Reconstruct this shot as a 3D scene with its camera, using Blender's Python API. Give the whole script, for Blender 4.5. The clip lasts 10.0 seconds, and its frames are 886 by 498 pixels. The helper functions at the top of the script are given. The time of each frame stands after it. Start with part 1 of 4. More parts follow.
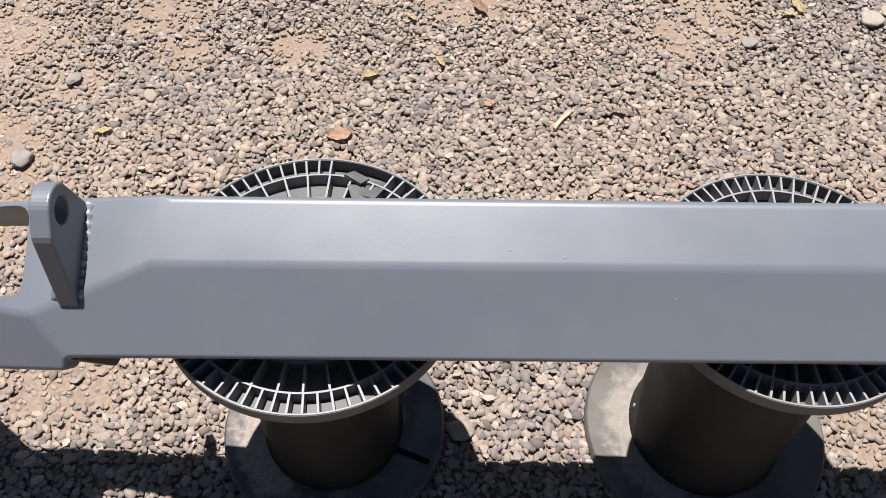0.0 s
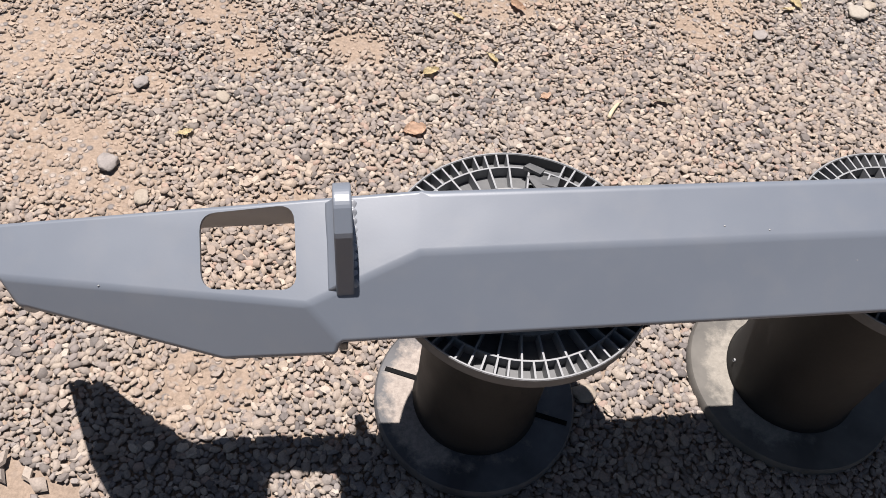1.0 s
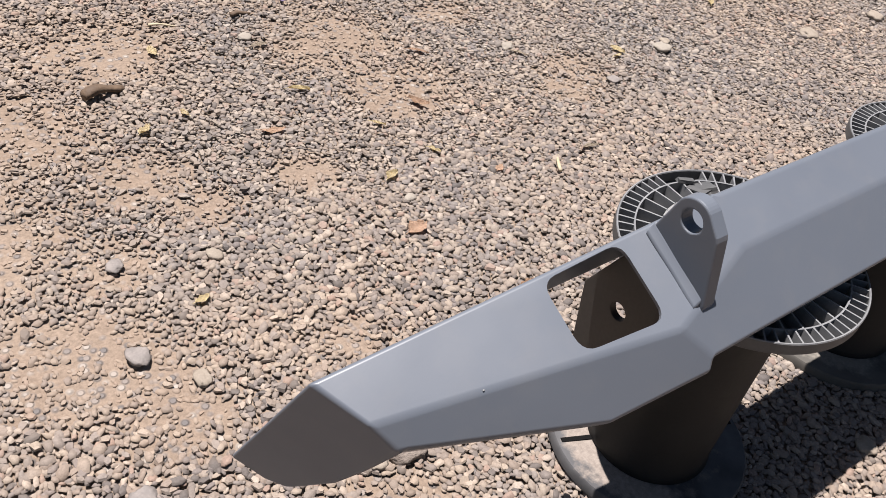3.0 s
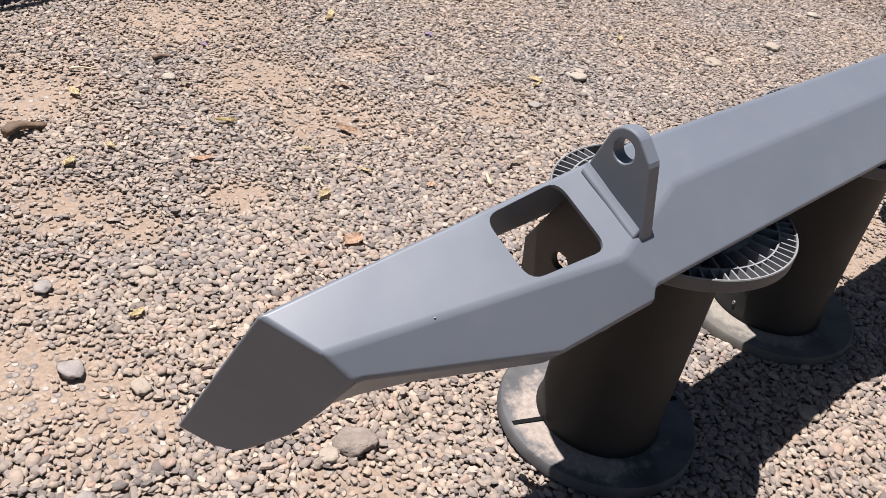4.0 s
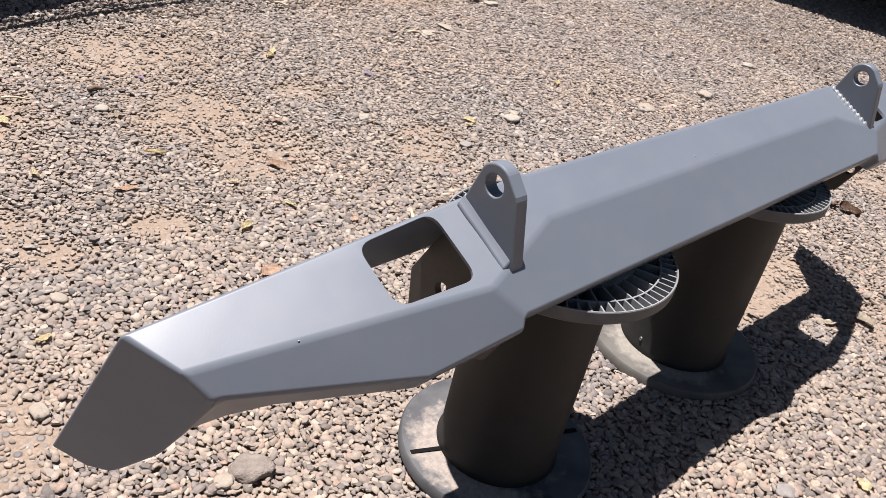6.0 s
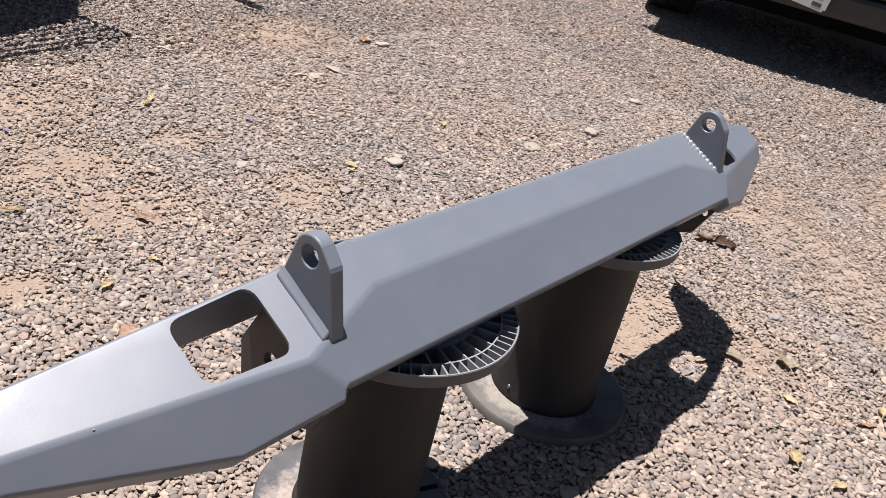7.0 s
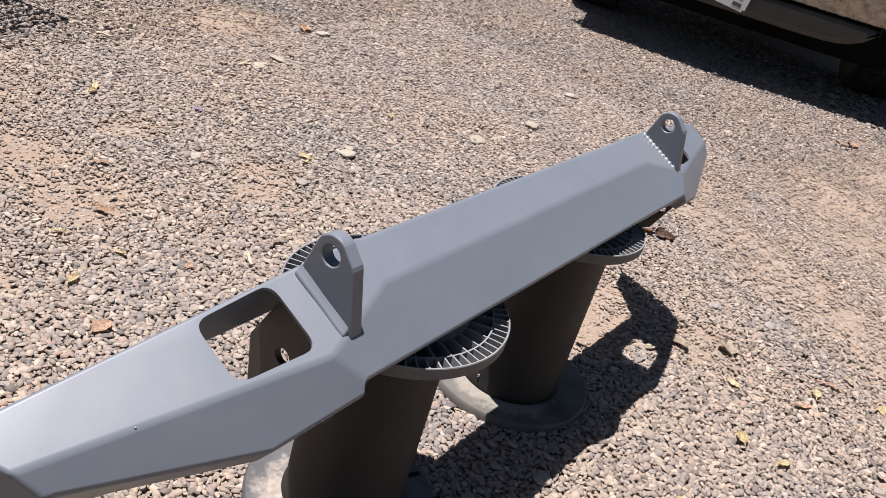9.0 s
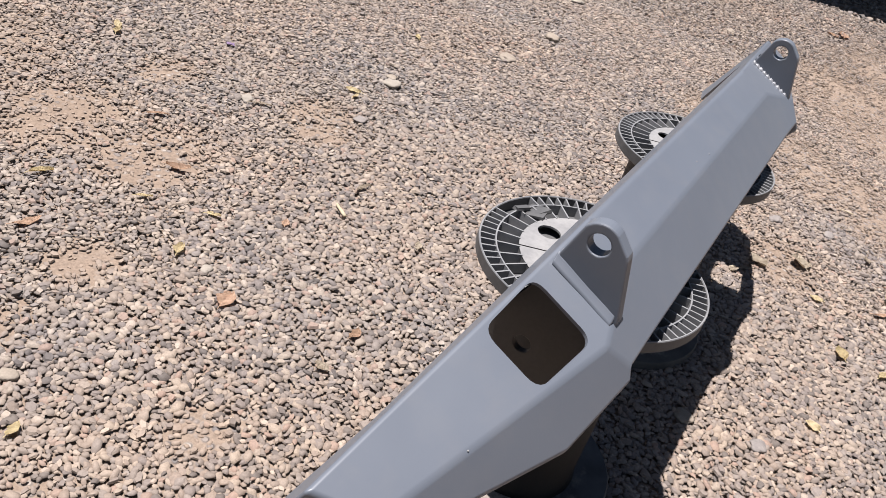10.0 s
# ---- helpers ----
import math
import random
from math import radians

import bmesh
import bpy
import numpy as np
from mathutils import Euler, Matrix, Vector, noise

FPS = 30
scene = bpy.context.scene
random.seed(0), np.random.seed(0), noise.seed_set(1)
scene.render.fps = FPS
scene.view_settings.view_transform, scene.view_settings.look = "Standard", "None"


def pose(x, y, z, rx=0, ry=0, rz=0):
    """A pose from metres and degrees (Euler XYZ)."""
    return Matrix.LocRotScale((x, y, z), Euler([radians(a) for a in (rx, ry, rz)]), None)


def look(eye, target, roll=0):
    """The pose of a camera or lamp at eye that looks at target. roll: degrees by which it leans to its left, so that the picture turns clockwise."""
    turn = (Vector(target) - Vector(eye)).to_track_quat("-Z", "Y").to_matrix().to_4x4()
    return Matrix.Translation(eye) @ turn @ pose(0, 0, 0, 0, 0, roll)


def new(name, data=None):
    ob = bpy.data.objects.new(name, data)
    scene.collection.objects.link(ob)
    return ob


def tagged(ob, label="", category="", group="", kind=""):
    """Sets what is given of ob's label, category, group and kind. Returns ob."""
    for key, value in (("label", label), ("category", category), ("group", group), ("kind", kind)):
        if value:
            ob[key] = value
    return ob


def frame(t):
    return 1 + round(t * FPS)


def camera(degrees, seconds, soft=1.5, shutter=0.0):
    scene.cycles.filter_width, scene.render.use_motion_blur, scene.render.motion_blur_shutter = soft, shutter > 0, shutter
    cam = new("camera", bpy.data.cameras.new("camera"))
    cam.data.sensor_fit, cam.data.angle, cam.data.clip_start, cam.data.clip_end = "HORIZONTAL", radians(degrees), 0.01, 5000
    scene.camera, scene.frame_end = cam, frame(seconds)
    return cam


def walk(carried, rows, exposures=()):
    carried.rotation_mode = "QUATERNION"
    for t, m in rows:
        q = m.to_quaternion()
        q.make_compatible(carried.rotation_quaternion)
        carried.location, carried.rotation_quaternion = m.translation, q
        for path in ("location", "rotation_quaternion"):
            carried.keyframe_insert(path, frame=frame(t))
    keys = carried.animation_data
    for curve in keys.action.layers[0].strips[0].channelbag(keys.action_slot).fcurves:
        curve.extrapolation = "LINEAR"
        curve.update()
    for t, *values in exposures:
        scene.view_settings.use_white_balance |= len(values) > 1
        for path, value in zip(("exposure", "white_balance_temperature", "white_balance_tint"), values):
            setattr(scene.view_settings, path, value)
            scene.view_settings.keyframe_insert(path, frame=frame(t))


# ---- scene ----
cam = camera(53.4, 10.0, 0.75)
PATH = [
    (0, (-0.108, -0.466, 1.131), (-0.123, 0.696, -0.497), 0.4),
    (0.2, (-0.178, -0.457, 1.136), (-0.211, 0.675, -0.513), -0.5),
    (0.3, (-0.212, -0.45, 1.136), (-0.235, 0.666, -0.523), -0.1),
    (0.5, (-0.266, -0.453, 1.156), (-0.231, 0.645, -0.515), 2.3),
    (0.7, (-0.35, -0.492, 1.165), (-0.25, 0.581, -0.52), 4.9),
    (0.8, (-0.387, -0.509, 1.17), (-0.237, 0.595, -0.491), 6.5),
    (1, (-0.472, -0.518, 1.202), (-0.205, 0.608, -0.429), 9.1),
    (1.2, (-0.57, -0.535, 1.202), (-0.188, 0.61, -0.393), 12.1),
    (1.5, (-0.68, -0.504, 1.186), (-0.272, 0.632, -0.409), 12.3),
    (1.8, (-0.784, -0.442, 1.161), (-0.295, 0.673, -0.426), 14.4),
    (2, (-0.855, -0.409, 1.142), (-0.285, 0.678, -0.437), 17.0),
    (2.2, (-0.909, -0.38, 1.132), (-0.262, 0.673, -0.441), 17.6),
    (2.5, (-1.019, -0.356, 1.111), (-0.185, 0.717, -0.356), 17.7),
    (2.7, (-1.087, -0.338, 1.075), (-0.134, 0.737, -0.316), 15.1),
    (3.8, (-1.131, -0.396, 0.927), (0.053, 0.724, -0.233), 10.8),
    (4, (-1.16, -0.415, 0.911), (0.072, 0.689, -0.214), 11.3),
    (4.2, (-1.169, -0.413, 0.874), (0.085, 0.692, -0.226), 12.1),
    (4.5, (-1.168, -0.421, 0.844), (0.073, 0.679, -0.274), 12.1),
    (4.7, (-1.168, -0.426, 0.84), (0.074, 0.675, -0.276), 12.1),
    (5, (-1.178, -0.442, 0.826), (0.071, 0.664, -0.277), 12.6),
    (5.2, (-1.18, -0.45, 0.836), (0.059, 0.651, -0.283), 12.6),
    (6.3, (-1.085, -0.522, 0.96), (0.252, 0.574, -0.046), 13.3),
    (6.5, (-1.072, -0.532, 0.966), (0.281, 0.551, -0.032), 13.1),
    (6.7, (-1.055, -0.542, 0.978), (0.321, 0.523, -0.009), 13.1),
    (7, (-1.018, -0.557, 0.991), (0.416, 0.464, 0.041), 13.8),
    (7.2, (-0.994, -0.567, 0.996), (0.476, 0.435, 0.082), 14.1),
    (7.5, (-0.97, -0.577, 0.995), (0.542, 0.395, 0.119), 14.4),
    (7.7, (-0.962, -0.582, 0.999), (0.556, 0.387, 0.128), 14.1),
    (8, (-0.959, -0.582, 1.004), (0.566, 0.374, 0.13), 14.1),
    (8.2, (-0.961, -0.584, 1.002), (0.566, 0.37, 0.131), 14.1),
    (8.5, (-0.983, -0.574, 0.995), (0.557, 0.359, 0.126), 14.7),
    (8.7, (-1.014, -0.562, 0.994), (0.534, 0.343, 0.111), 15.3),
    (9, (-1.115, -0.489, 0.998), (0.435, 0.368, 0.068), 16.9),
    (9.2, (-1.176, -0.44, 1.017), (0.349, 0.415, 0.044), 16.1),
    (9.5, (-1.236, -0.348, 1.042), (0.286, 0.43, 0.004), 15.6),
    (9.7, (-1.237, -0.273, 1.026), (0.301, 0.453, -0.026), 15.6),
    (10, (-1.245, -0.144, 0.973), (0.319, 0.466, -0.114), 17.1),
]
walk(cam, [(t, look(eye, target, roll)) for t, eye, target, roll in PATH],
     [(0.0, 0.99, 6500, 10), (0.5, 1.08, 6500, 10.5), (1.5, 0.95, 6520, 11), (2.5, 0.88, 6540, 11.5), (4.0, 1.1, 6450, 11.5), (5.0, 1.16, 6430, 11.5), (6.5, 1.15, 6430, 12),
      (7.0, 1.11, 6440, 12.5), (8.5, 1.11, 6430, 12.5), (9.3, 1.08, 6430, 12), (10.0, 0.97, 6430, 12)])

# ---- light ----
SUN_DIR = Vector((-0.085, 0.225, 1.0)).normalized()
world = bpy.data.worlds.new("sky")
scene.world = world
world.use_nodes = True
wn = world.node_tree.nodes
sky = wn.new("ShaderNodeTexSky")
sky.sky_type = "NISHITA"
sky.sun_disc = False
sky.sun_elevation = math.asin(SUN_DIR.z)
sky.sun_rotation = math.atan2(SUN_DIR.x, SUN_DIR.y)
sky.altitude = 50
wn["Background"].inputs["Strength"].default_value = 0.027
world.node_tree.links.new(sky.outputs[0], wn["Background"].inputs["Color"])
sun = new("sun", bpy.data.lights.new("sun", "SUN"))
sun.data.energy = 5.0
sun.data.angle = radians(0.53)
sun.data.color = (1.0, 0.950, 0.925)
sun.rotation_euler = SUN_DIR.to_track_quat("Z", "Y").to_euler()
sun.location = (-1, 1.5, 6)


# ---- materials ----
def material(name):
    m = bpy.data.materials.new(name)
    m.use_nodes = True
    nt = m.node_tree
    return m, nt, nt.nodes["Principled BSDF"]


def put(nt, kind, **values):
    n = nt.nodes.new(kind)
    for key, value in values.items():
        n.inputs[key.replace("_", " ")].default_value = value
    return n


def ramp(nt, stops, source):
    n = nt.nodes.new("ShaderNodeValToRGB")
    el = n.color_ramp.elements
    while len(el) < len(stops):
        el.new(0.5)
    for e, (at, col) in zip(el, stops):
        e.position = at
        e.color = (*col, 1) if len(col) == 3 else (col[0], col[0], col[0], 1)
    nt.links.new(source, n.inputs["Fac"])
    return n


def coords(nt):
    return nt.nodes.new("ShaderNodeTexCoord").outputs["Object"]


def noise_at(nt, scale, detail=4.0, rough=0.55, vec=None):
    n = put(nt, "ShaderNodeTexNoise", Scale=scale, Detail=detail, Roughness=rough)
    nt.links.new(vec or coords(nt), n.inputs["Vector"])
    return n.outputs["Fac"]


def mix(nt, fac, a, b, blend="MIX"):
    n = nt.nodes.new("ShaderNodeMix")
    n.data_type = "RGBA"
    n.blend_type = blend
    for slot, v in ((0, fac), (6, a), (7, b)):
        if hasattr(v, "links"):
            nt.links.new(v, n.inputs[slot])
        else:
            n.inputs[slot].default_value = v if slot == 0 else (*v, 1)
    return n.outputs[2]


def bump(nt, bsdf, height, strength, distance):
    n = put(nt, "ShaderNodeBump", Strength=strength, Distance=distance)
    nt.links.new(height, n.inputs["Height"])
    nt.links.new(n.outputs[0], bsdf.inputs["Normal"])
    return n


def worn(name, dark, light, rough=(0.45, 0.6), scale=9.0, grain=180.0, relief=0.0004, metal=0.0, strength=0.3, spec=0.5):
    """Two-scale mottling between two tones, with fine relief."""
    m, nt, b = material(name)
    big, fine = noise_at(nt, scale), noise_at(nt, grain, 3)
    tone = ramp(nt, [(0.3, dark), (0.7, light)], big)
    tint = ramp(nt, [(0.3, (0.86,) * 3), (0.7, (1.0,) * 3)], fine)
    nt.links.new(mix(nt, 1.0, tone.outputs[0], tint.outputs[0], "MULTIPLY"), b.inputs["Base Color"])
    r = ramp(nt, [(0.3, (rough[0],)), (0.7, (rough[1],))], big)
    nt.links.new(r.outputs[0], b.inputs["Roughness"])
    b.inputs["Metallic"].default_value = metal
    b.inputs["Specular IOR Level"].default_value = spec
    bump(nt, b, fine, strength, relief)
    return m


def stone_material(name, stops):
    m, nt, b = material(name)
    island = nt.nodes.new("ShaderNodeNewGeometry").outputs["Random Per Island"]
    tone = ramp(nt, stops, island)
    tone.color_ramp.interpolation = "CONSTANT"
    fine = noise_at(nt, 320.0, 4)
    tint = ramp(nt, [(0.25, (0.72,) * 3), (0.75, (1.12,) * 3)], fine)
    base = mix(nt, 1.0, tone.outputs[0], tint.outputs[0], "MULTIPLY")
    region = ramp(nt, [(0.35, (0.92, 0.905, 0.95)), (0.65, (1.11, 1.0, 0.955))], noise_at(nt, 1.7, 3))
    base = mix(nt, 1.0, base, region.outputs[0], "MULTIPLY")
    dust = ramp(nt, [(0.42, (0.06,)), (0.72, (0.38,))], noise_at(nt, 3.1, 4))
    cover = nt.nodes.new("ShaderNodeAttribute")
    cover.attribute_name = "dirt_cover"
    caked = ramp(nt, [(0.1, (0.0,)), (0.9, (0.75,))], cover.outputs["Fac"])
    base = mix(nt, dust.outputs[0], base, (0.250, 0.203, 0.163))
    nt.links.new(mix(nt, caked.outputs[0], base, (0.262, 0.198, 0.149)), b.inputs["Base Color"])
    b.inputs["Roughness"].default_value = 0.75
    b.inputs["Specular IOR Level"].default_value = 0.3
    bump(nt, b, fine, 0.4, 0.0012)
    return m


def leaf_material(name, dark, light):
    m, nt, b = material(name)
    rnd = nt.nodes.new("ShaderNodeObjectInfo").outputs["Random"]
    tone = ramp(nt, [(0.0, dark), (1.0, light)], rnd)
    blot = ramp(nt, [(0.3, (0.78, 0.74, 0.7)), (0.65, (1.1,) * 3)], noise_at(nt, 60.0, 4))
    nt.links.new(mix(nt, 1.0, tone.outputs[0], blot.outputs[0], "MULTIPLY"), b.inputs["Base Color"])
    b.inputs["Roughness"].default_value = 0.7
    bump(nt, b, noise_at(nt, 140.0, 3), 0.4, 0.001)
    return m


def paint_material():
    """Satin grey spray primer with faint orange peel and dust."""
    m, nt, b = material("grey_primer")
    big, fine = noise_at(nt, 4.0, 3), noise_at(nt, 420.0, 2)
    tone = ramp(nt, [(0.3, (0.105, 0.119, 0.143)), (0.7, (0.119, 0.134, 0.158))], big)
    dust = ramp(nt, [(0.5, (0.0,)), (0.85, (0.16,))], noise_at(nt, 26.0, 5))
    nt.links.new(mix(nt, dust.outputs[0], tone.outputs[0], (0.187, 0.18, 0.173)), b.inputs["Base Color"])
    rough = ramp(nt, [(0.3, (0.38,)), (0.7, (0.47,))], noise_at(nt, 11.0, 4))
    nt.links.new(rough.outputs[0], b.inputs["Roughness"])
    b.inputs["Specular IOR Level"].default_value = 0.55
    peel = bump(nt, b, fine, 0.12, 0.0003)
    broad = put(nt, "ShaderNodeBump", Strength=0.35, Distance=0.004)
    nt.links.new(noise_at(nt, 7.0, 2), broad.inputs["Height"])
    nt.links.new(broad.outputs[0], peel.inputs["Normal"])
    return m


def ground_material():
    m, nt, b = material("dry_dirt")
    v = nt.nodes.new("ShaderNodeTexCoord").outputs["Object"]
    tone = ramp(nt, [(0.25, (0.200, 0.151, 0.115)), (0.5, (0.248, 0.190, 0.146)), (0.75, (0.280, 0.219, 0.170))], noise_at(nt, 2.3, 6, 0.6, v))
    grit = ramp(nt, [(0.3, (0.66,) * 3), (0.7, (1.1,) * 3)], noise_at(nt, 170.0, 5, 0.65, v))
    base = mix(nt, 1.0, tone.outputs[0], grit.outputs[0], "MULTIPLY")
    cell = nt.nodes.new("ShaderNodeTexVoronoi")
    cell.inputs["Scale"].default_value = 62.0
    nt.links.new(v, cell.inputs["Vector"])
    sep = nt.nodes.new("ShaderNodeSeparateColor")
    nt.links.new(cell.outputs["Color"], sep.inputs[0])
    pebble = ramp(nt, [(0.0, (0.137, 0.126, 0.122)), (0.35, (0.209, 0.18, 0.162)), (0.7, (0.266, 0.227, 0.198)), (1.0, (0.331, 0.295, 0.259))], sep.outputs[0])
    sparse = ramp(nt, [(0.44, (0.0,)), (0.5, (1.0,))], noise_at(nt, 0.9, 5, 0.6, v))
    edge = ramp(nt, [(0.25, (1.0,)), (0.5, (0.0,))], cell.outputs["Distance"])
    cover = mix(nt, 1.0, sparse.outputs[0], edge.outputs[0], "MULTIPLY")
    nt.links.new(mix(nt, cover, base, pebble.outputs[0]), b.inputs["Base Color"])
    b.inputs["Roughness"].default_value = 0.95
    b.inputs["Specular IOR Level"].default_value = 0.15
    h = mix(nt, cover, mix(nt, 0.25, (0.0,) * 3, grit.outputs[0]), edge.outputs[0])
    bump(nt, b, h, 0.8, 0.006)
    return m


def mud_and_sun_material(name, film, mud, reach):
    """Grey plastic with dried mud caked round the foot of the barrel, painted paler on the sunlit -x side."""
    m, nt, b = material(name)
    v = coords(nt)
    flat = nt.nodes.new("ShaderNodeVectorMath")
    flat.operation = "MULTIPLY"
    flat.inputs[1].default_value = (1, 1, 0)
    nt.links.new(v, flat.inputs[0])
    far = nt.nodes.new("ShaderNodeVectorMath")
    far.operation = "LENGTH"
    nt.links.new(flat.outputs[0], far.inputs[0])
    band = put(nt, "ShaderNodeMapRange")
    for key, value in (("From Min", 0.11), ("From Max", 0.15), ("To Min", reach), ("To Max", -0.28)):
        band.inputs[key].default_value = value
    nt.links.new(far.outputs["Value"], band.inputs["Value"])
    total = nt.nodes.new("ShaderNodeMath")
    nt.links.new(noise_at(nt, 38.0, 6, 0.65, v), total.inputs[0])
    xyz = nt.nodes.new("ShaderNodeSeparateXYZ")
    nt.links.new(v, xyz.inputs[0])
    # pale tone held to -x, where sun falls; the shaded rest stays dark
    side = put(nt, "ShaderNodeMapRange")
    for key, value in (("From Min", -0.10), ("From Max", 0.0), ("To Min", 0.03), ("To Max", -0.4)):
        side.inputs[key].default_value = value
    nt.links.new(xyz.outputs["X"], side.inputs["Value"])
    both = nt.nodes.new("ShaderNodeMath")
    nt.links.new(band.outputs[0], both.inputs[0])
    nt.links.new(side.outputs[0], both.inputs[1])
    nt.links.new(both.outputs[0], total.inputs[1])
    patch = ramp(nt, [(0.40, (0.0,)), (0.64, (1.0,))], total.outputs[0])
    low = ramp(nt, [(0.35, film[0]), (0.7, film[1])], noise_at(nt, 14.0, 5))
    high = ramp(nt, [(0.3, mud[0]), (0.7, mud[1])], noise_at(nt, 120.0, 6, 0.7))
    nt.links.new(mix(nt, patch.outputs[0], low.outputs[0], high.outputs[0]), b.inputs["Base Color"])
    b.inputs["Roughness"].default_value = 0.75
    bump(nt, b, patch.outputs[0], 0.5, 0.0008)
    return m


PAINT = paint_material()
WELD = worn("weld_steel", (0.22, 0.23, 0.25), (0.42, 0.43, 0.45), (0.32, 0.5), 90, 400, 0.0008, 0.35)
# paint darkened and browned: the shade inside the shell is in this colour
INSIDE_SHADE = worn("shaded_inside_paint", (0.0418, 0.0374, 0.0338), (0.0612, 0.0554, 0.0504), (0.5, 0.65), 14)
# upper flange plastic, darkened for the shade on its floor and walls
PLASTIC = worn("dusty_shaded_plastic", (0.054, 0.0554, 0.0576), (0.108, 0.108, 0.108), (0.5, 0.7), 22)
# lit copy of that plastic: sun on ribs and rim put into the colour
LIT_PLASTIC = worn("sunlit_plastic_edge", (0.15, 0.154, 0.162), (0.235, 0.236, 0.238), (0.42, 0.6), 22)
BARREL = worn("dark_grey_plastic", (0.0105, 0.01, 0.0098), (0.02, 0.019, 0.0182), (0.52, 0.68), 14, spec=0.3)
HUB = worn("dusty_hub_plastic", (0.19, 0.19, 0.192), (0.28, 0.277, 0.272), (0.55, 0.7), 18)
MUD_SUNLIT = mud_and_sun_material("mud_and_sunlit_plastic", ((0.036, 0.036, 0.039), (0.100, 0.099, 0.101)), ((0.165, 0.136, 0.116), (0.300, 0.258, 0.222)), 0.27)
DUST_SUNLIT = mud_and_sun_material("dust_and_sunlit_plastic", ((0.06, 0.056, 0.05), (0.12, 0.11, 0.096)), ((0.15, 0.135, 0.113), (0.235, 0.212, 0.18)), 0.24)
DIRT = ground_material()
GRAVEL = stone_material("gravel_stones", [(0.0, (0.105, 0.098, 0.092)), (0.10, (0.190, 0.171, 0.150)), (0.26, (0.258, 0.226, 0.188)), (0.43, (0.226, 0.193, 0.160)),
                                          (0.56, (0.300, 0.264, 0.214)), (0.70, (0.170, 0.155, 0.144)), (0.82, (0.212, 0.196, 0.178)), (0.91, (0.360, 0.322, 0.268)), (0.96, (0.262, 0.201, 0.163))])
ROCK = worn("river_stone", (0.187, 0.169, 0.158), (0.281, 0.248, 0.227), (0.7, 0.85), 30, 260, 0.0015, strength=0.6, spec=0.3)
PALE_ROCK = worn("pale_stone", (0.245, 0.205, 0.162), (0.324, 0.277, 0.227), (0.7, 0.85), 30, 260, 0.0015, strength=0.6, spec=0.3)
CREAM_ROCK = worn("cream_stone", (0.27, 0.238, 0.2), (0.33, 0.295, 0.25), (0.7, 0.85), 30, 260, 0.0015, strength=0.6, spec=0.3)
BROWN_ROCK = worn("brown_stone", (0.158, 0.131, 0.112), (0.245, 0.205, 0.176), (0.8, 0.9), 60, 260, 0.003, strength=0.9, spec=0.2)
LEAF_BROWN = leaf_material("dry_brown_leaf", (0.36, 0.235, 0.155), (0.47, 0.32, 0.225))
LEAF_DARK = leaf_material("dark_brown_leaf", (0.13, 0.075, 0.045), (0.2, 0.12, 0.075))
LEAF_TAN = leaf_material("dry_tan_leaf", (0.317, 0.266, 0.202), (0.403, 0.346, 0.266))
LEAF_YELLOW = leaf_material("yellow_leaf", (0.46, 0.375, 0.20), (0.56, 0.475, 0.30))


# ---- builders ----
def part(name, bm, mat, parent=None, label="", smooth=False):
    me = bpy.data.meshes.new(name)
    bm.normal_update()
    bm.to_mesh(me)
    bm.free()
    me.materials.append(mat)
    if smooth:
        me.shade_smooth()
    ob = new(name, me)
    if parent:
        ob.parent = parent
    if label:
        ob["label"] = label
    return ob


def empty(name, m=None):
    ob = new(name)
    ob.empty_display_size = 0.1
    if m is not None:
        ob.matrix_world = m
    return ob


def add_box(bm, lo, hi, m=None):
    got = bmesh.ops.create_cube(bm, size=1)
    sx, sy, sz = (b - a for a, b in zip(lo, hi))
    t = Matrix.Translation([(a + b) / 2 for a, b in zip(lo, hi)]) @ Matrix.Diagonal((sx, sy, sz, 1))
    bmesh.ops.transform(bm, matrix=(m @ t) if m else t, verts=got["verts"])
    return got["verts"]


def add_lathe(bm, profile, steps=64, closed=True):
    """Turns a profile of (radius, z) about the z axis."""
    rings = [[bm.verts.new((r * math.cos(2 * math.pi * i / steps), r * math.sin(2 * math.pi * i / steps), z)) for i in range(steps)] for r, z in profile]
    pairs = list(zip(rings, rings[1:] + rings[:1])) if closed else list(zip(rings, rings[1:]))
    for a, b in pairs:
        for i in range(steps):
            j = (i + 1) % steps
            bm.faces.new((a[i], a[j], b[j], b[i]))


def soften(ob, width, segments=3, angle=25):
    bev = ob.modifiers.new("bevel", "BEVEL")
    bev.width, bev.segments, bev.limit_method, bev.angle_limit = width, segments, "ANGLE", radians(angle)
    ob.data.shade_smooth()
    wn_ = ob.modifiers.new("normals", "WEIGHTED_NORMAL")
    wn_.keep_sharp = True
    return ob


def plate(outline, holes, x0, x1, axis="x"):
    """A plate with holes, standing across the x axis: outline and holes in (y, z)."""
    bm = bmesh.new()
    loops = []
    for ring in [outline] + holes:
        vs = [bm.verts.new((x0, y, z)) for y, z in ring]
        loops.append(vs)
        for a, b in zip(vs, vs[1:] + vs[:1]):
            bm.edges.new((a, b))
    bmesh.ops.triangle_fill(bm, use_beauty=True, use_dissolve=False, edges=bm.edges[:])
    front = bm.faces[:]
    got = bmesh.ops.extrude_face_region(bm, geom=front)
    bmesh.ops.translate(bm, vec=(x1 - x0, 0, 0), verts=[e for e in got["geom"] if isinstance(e, bmesh.types.BMVert)])
    bmesh.ops.recalc_face_normals(bm, faces=bm.faces[:])
    return bm


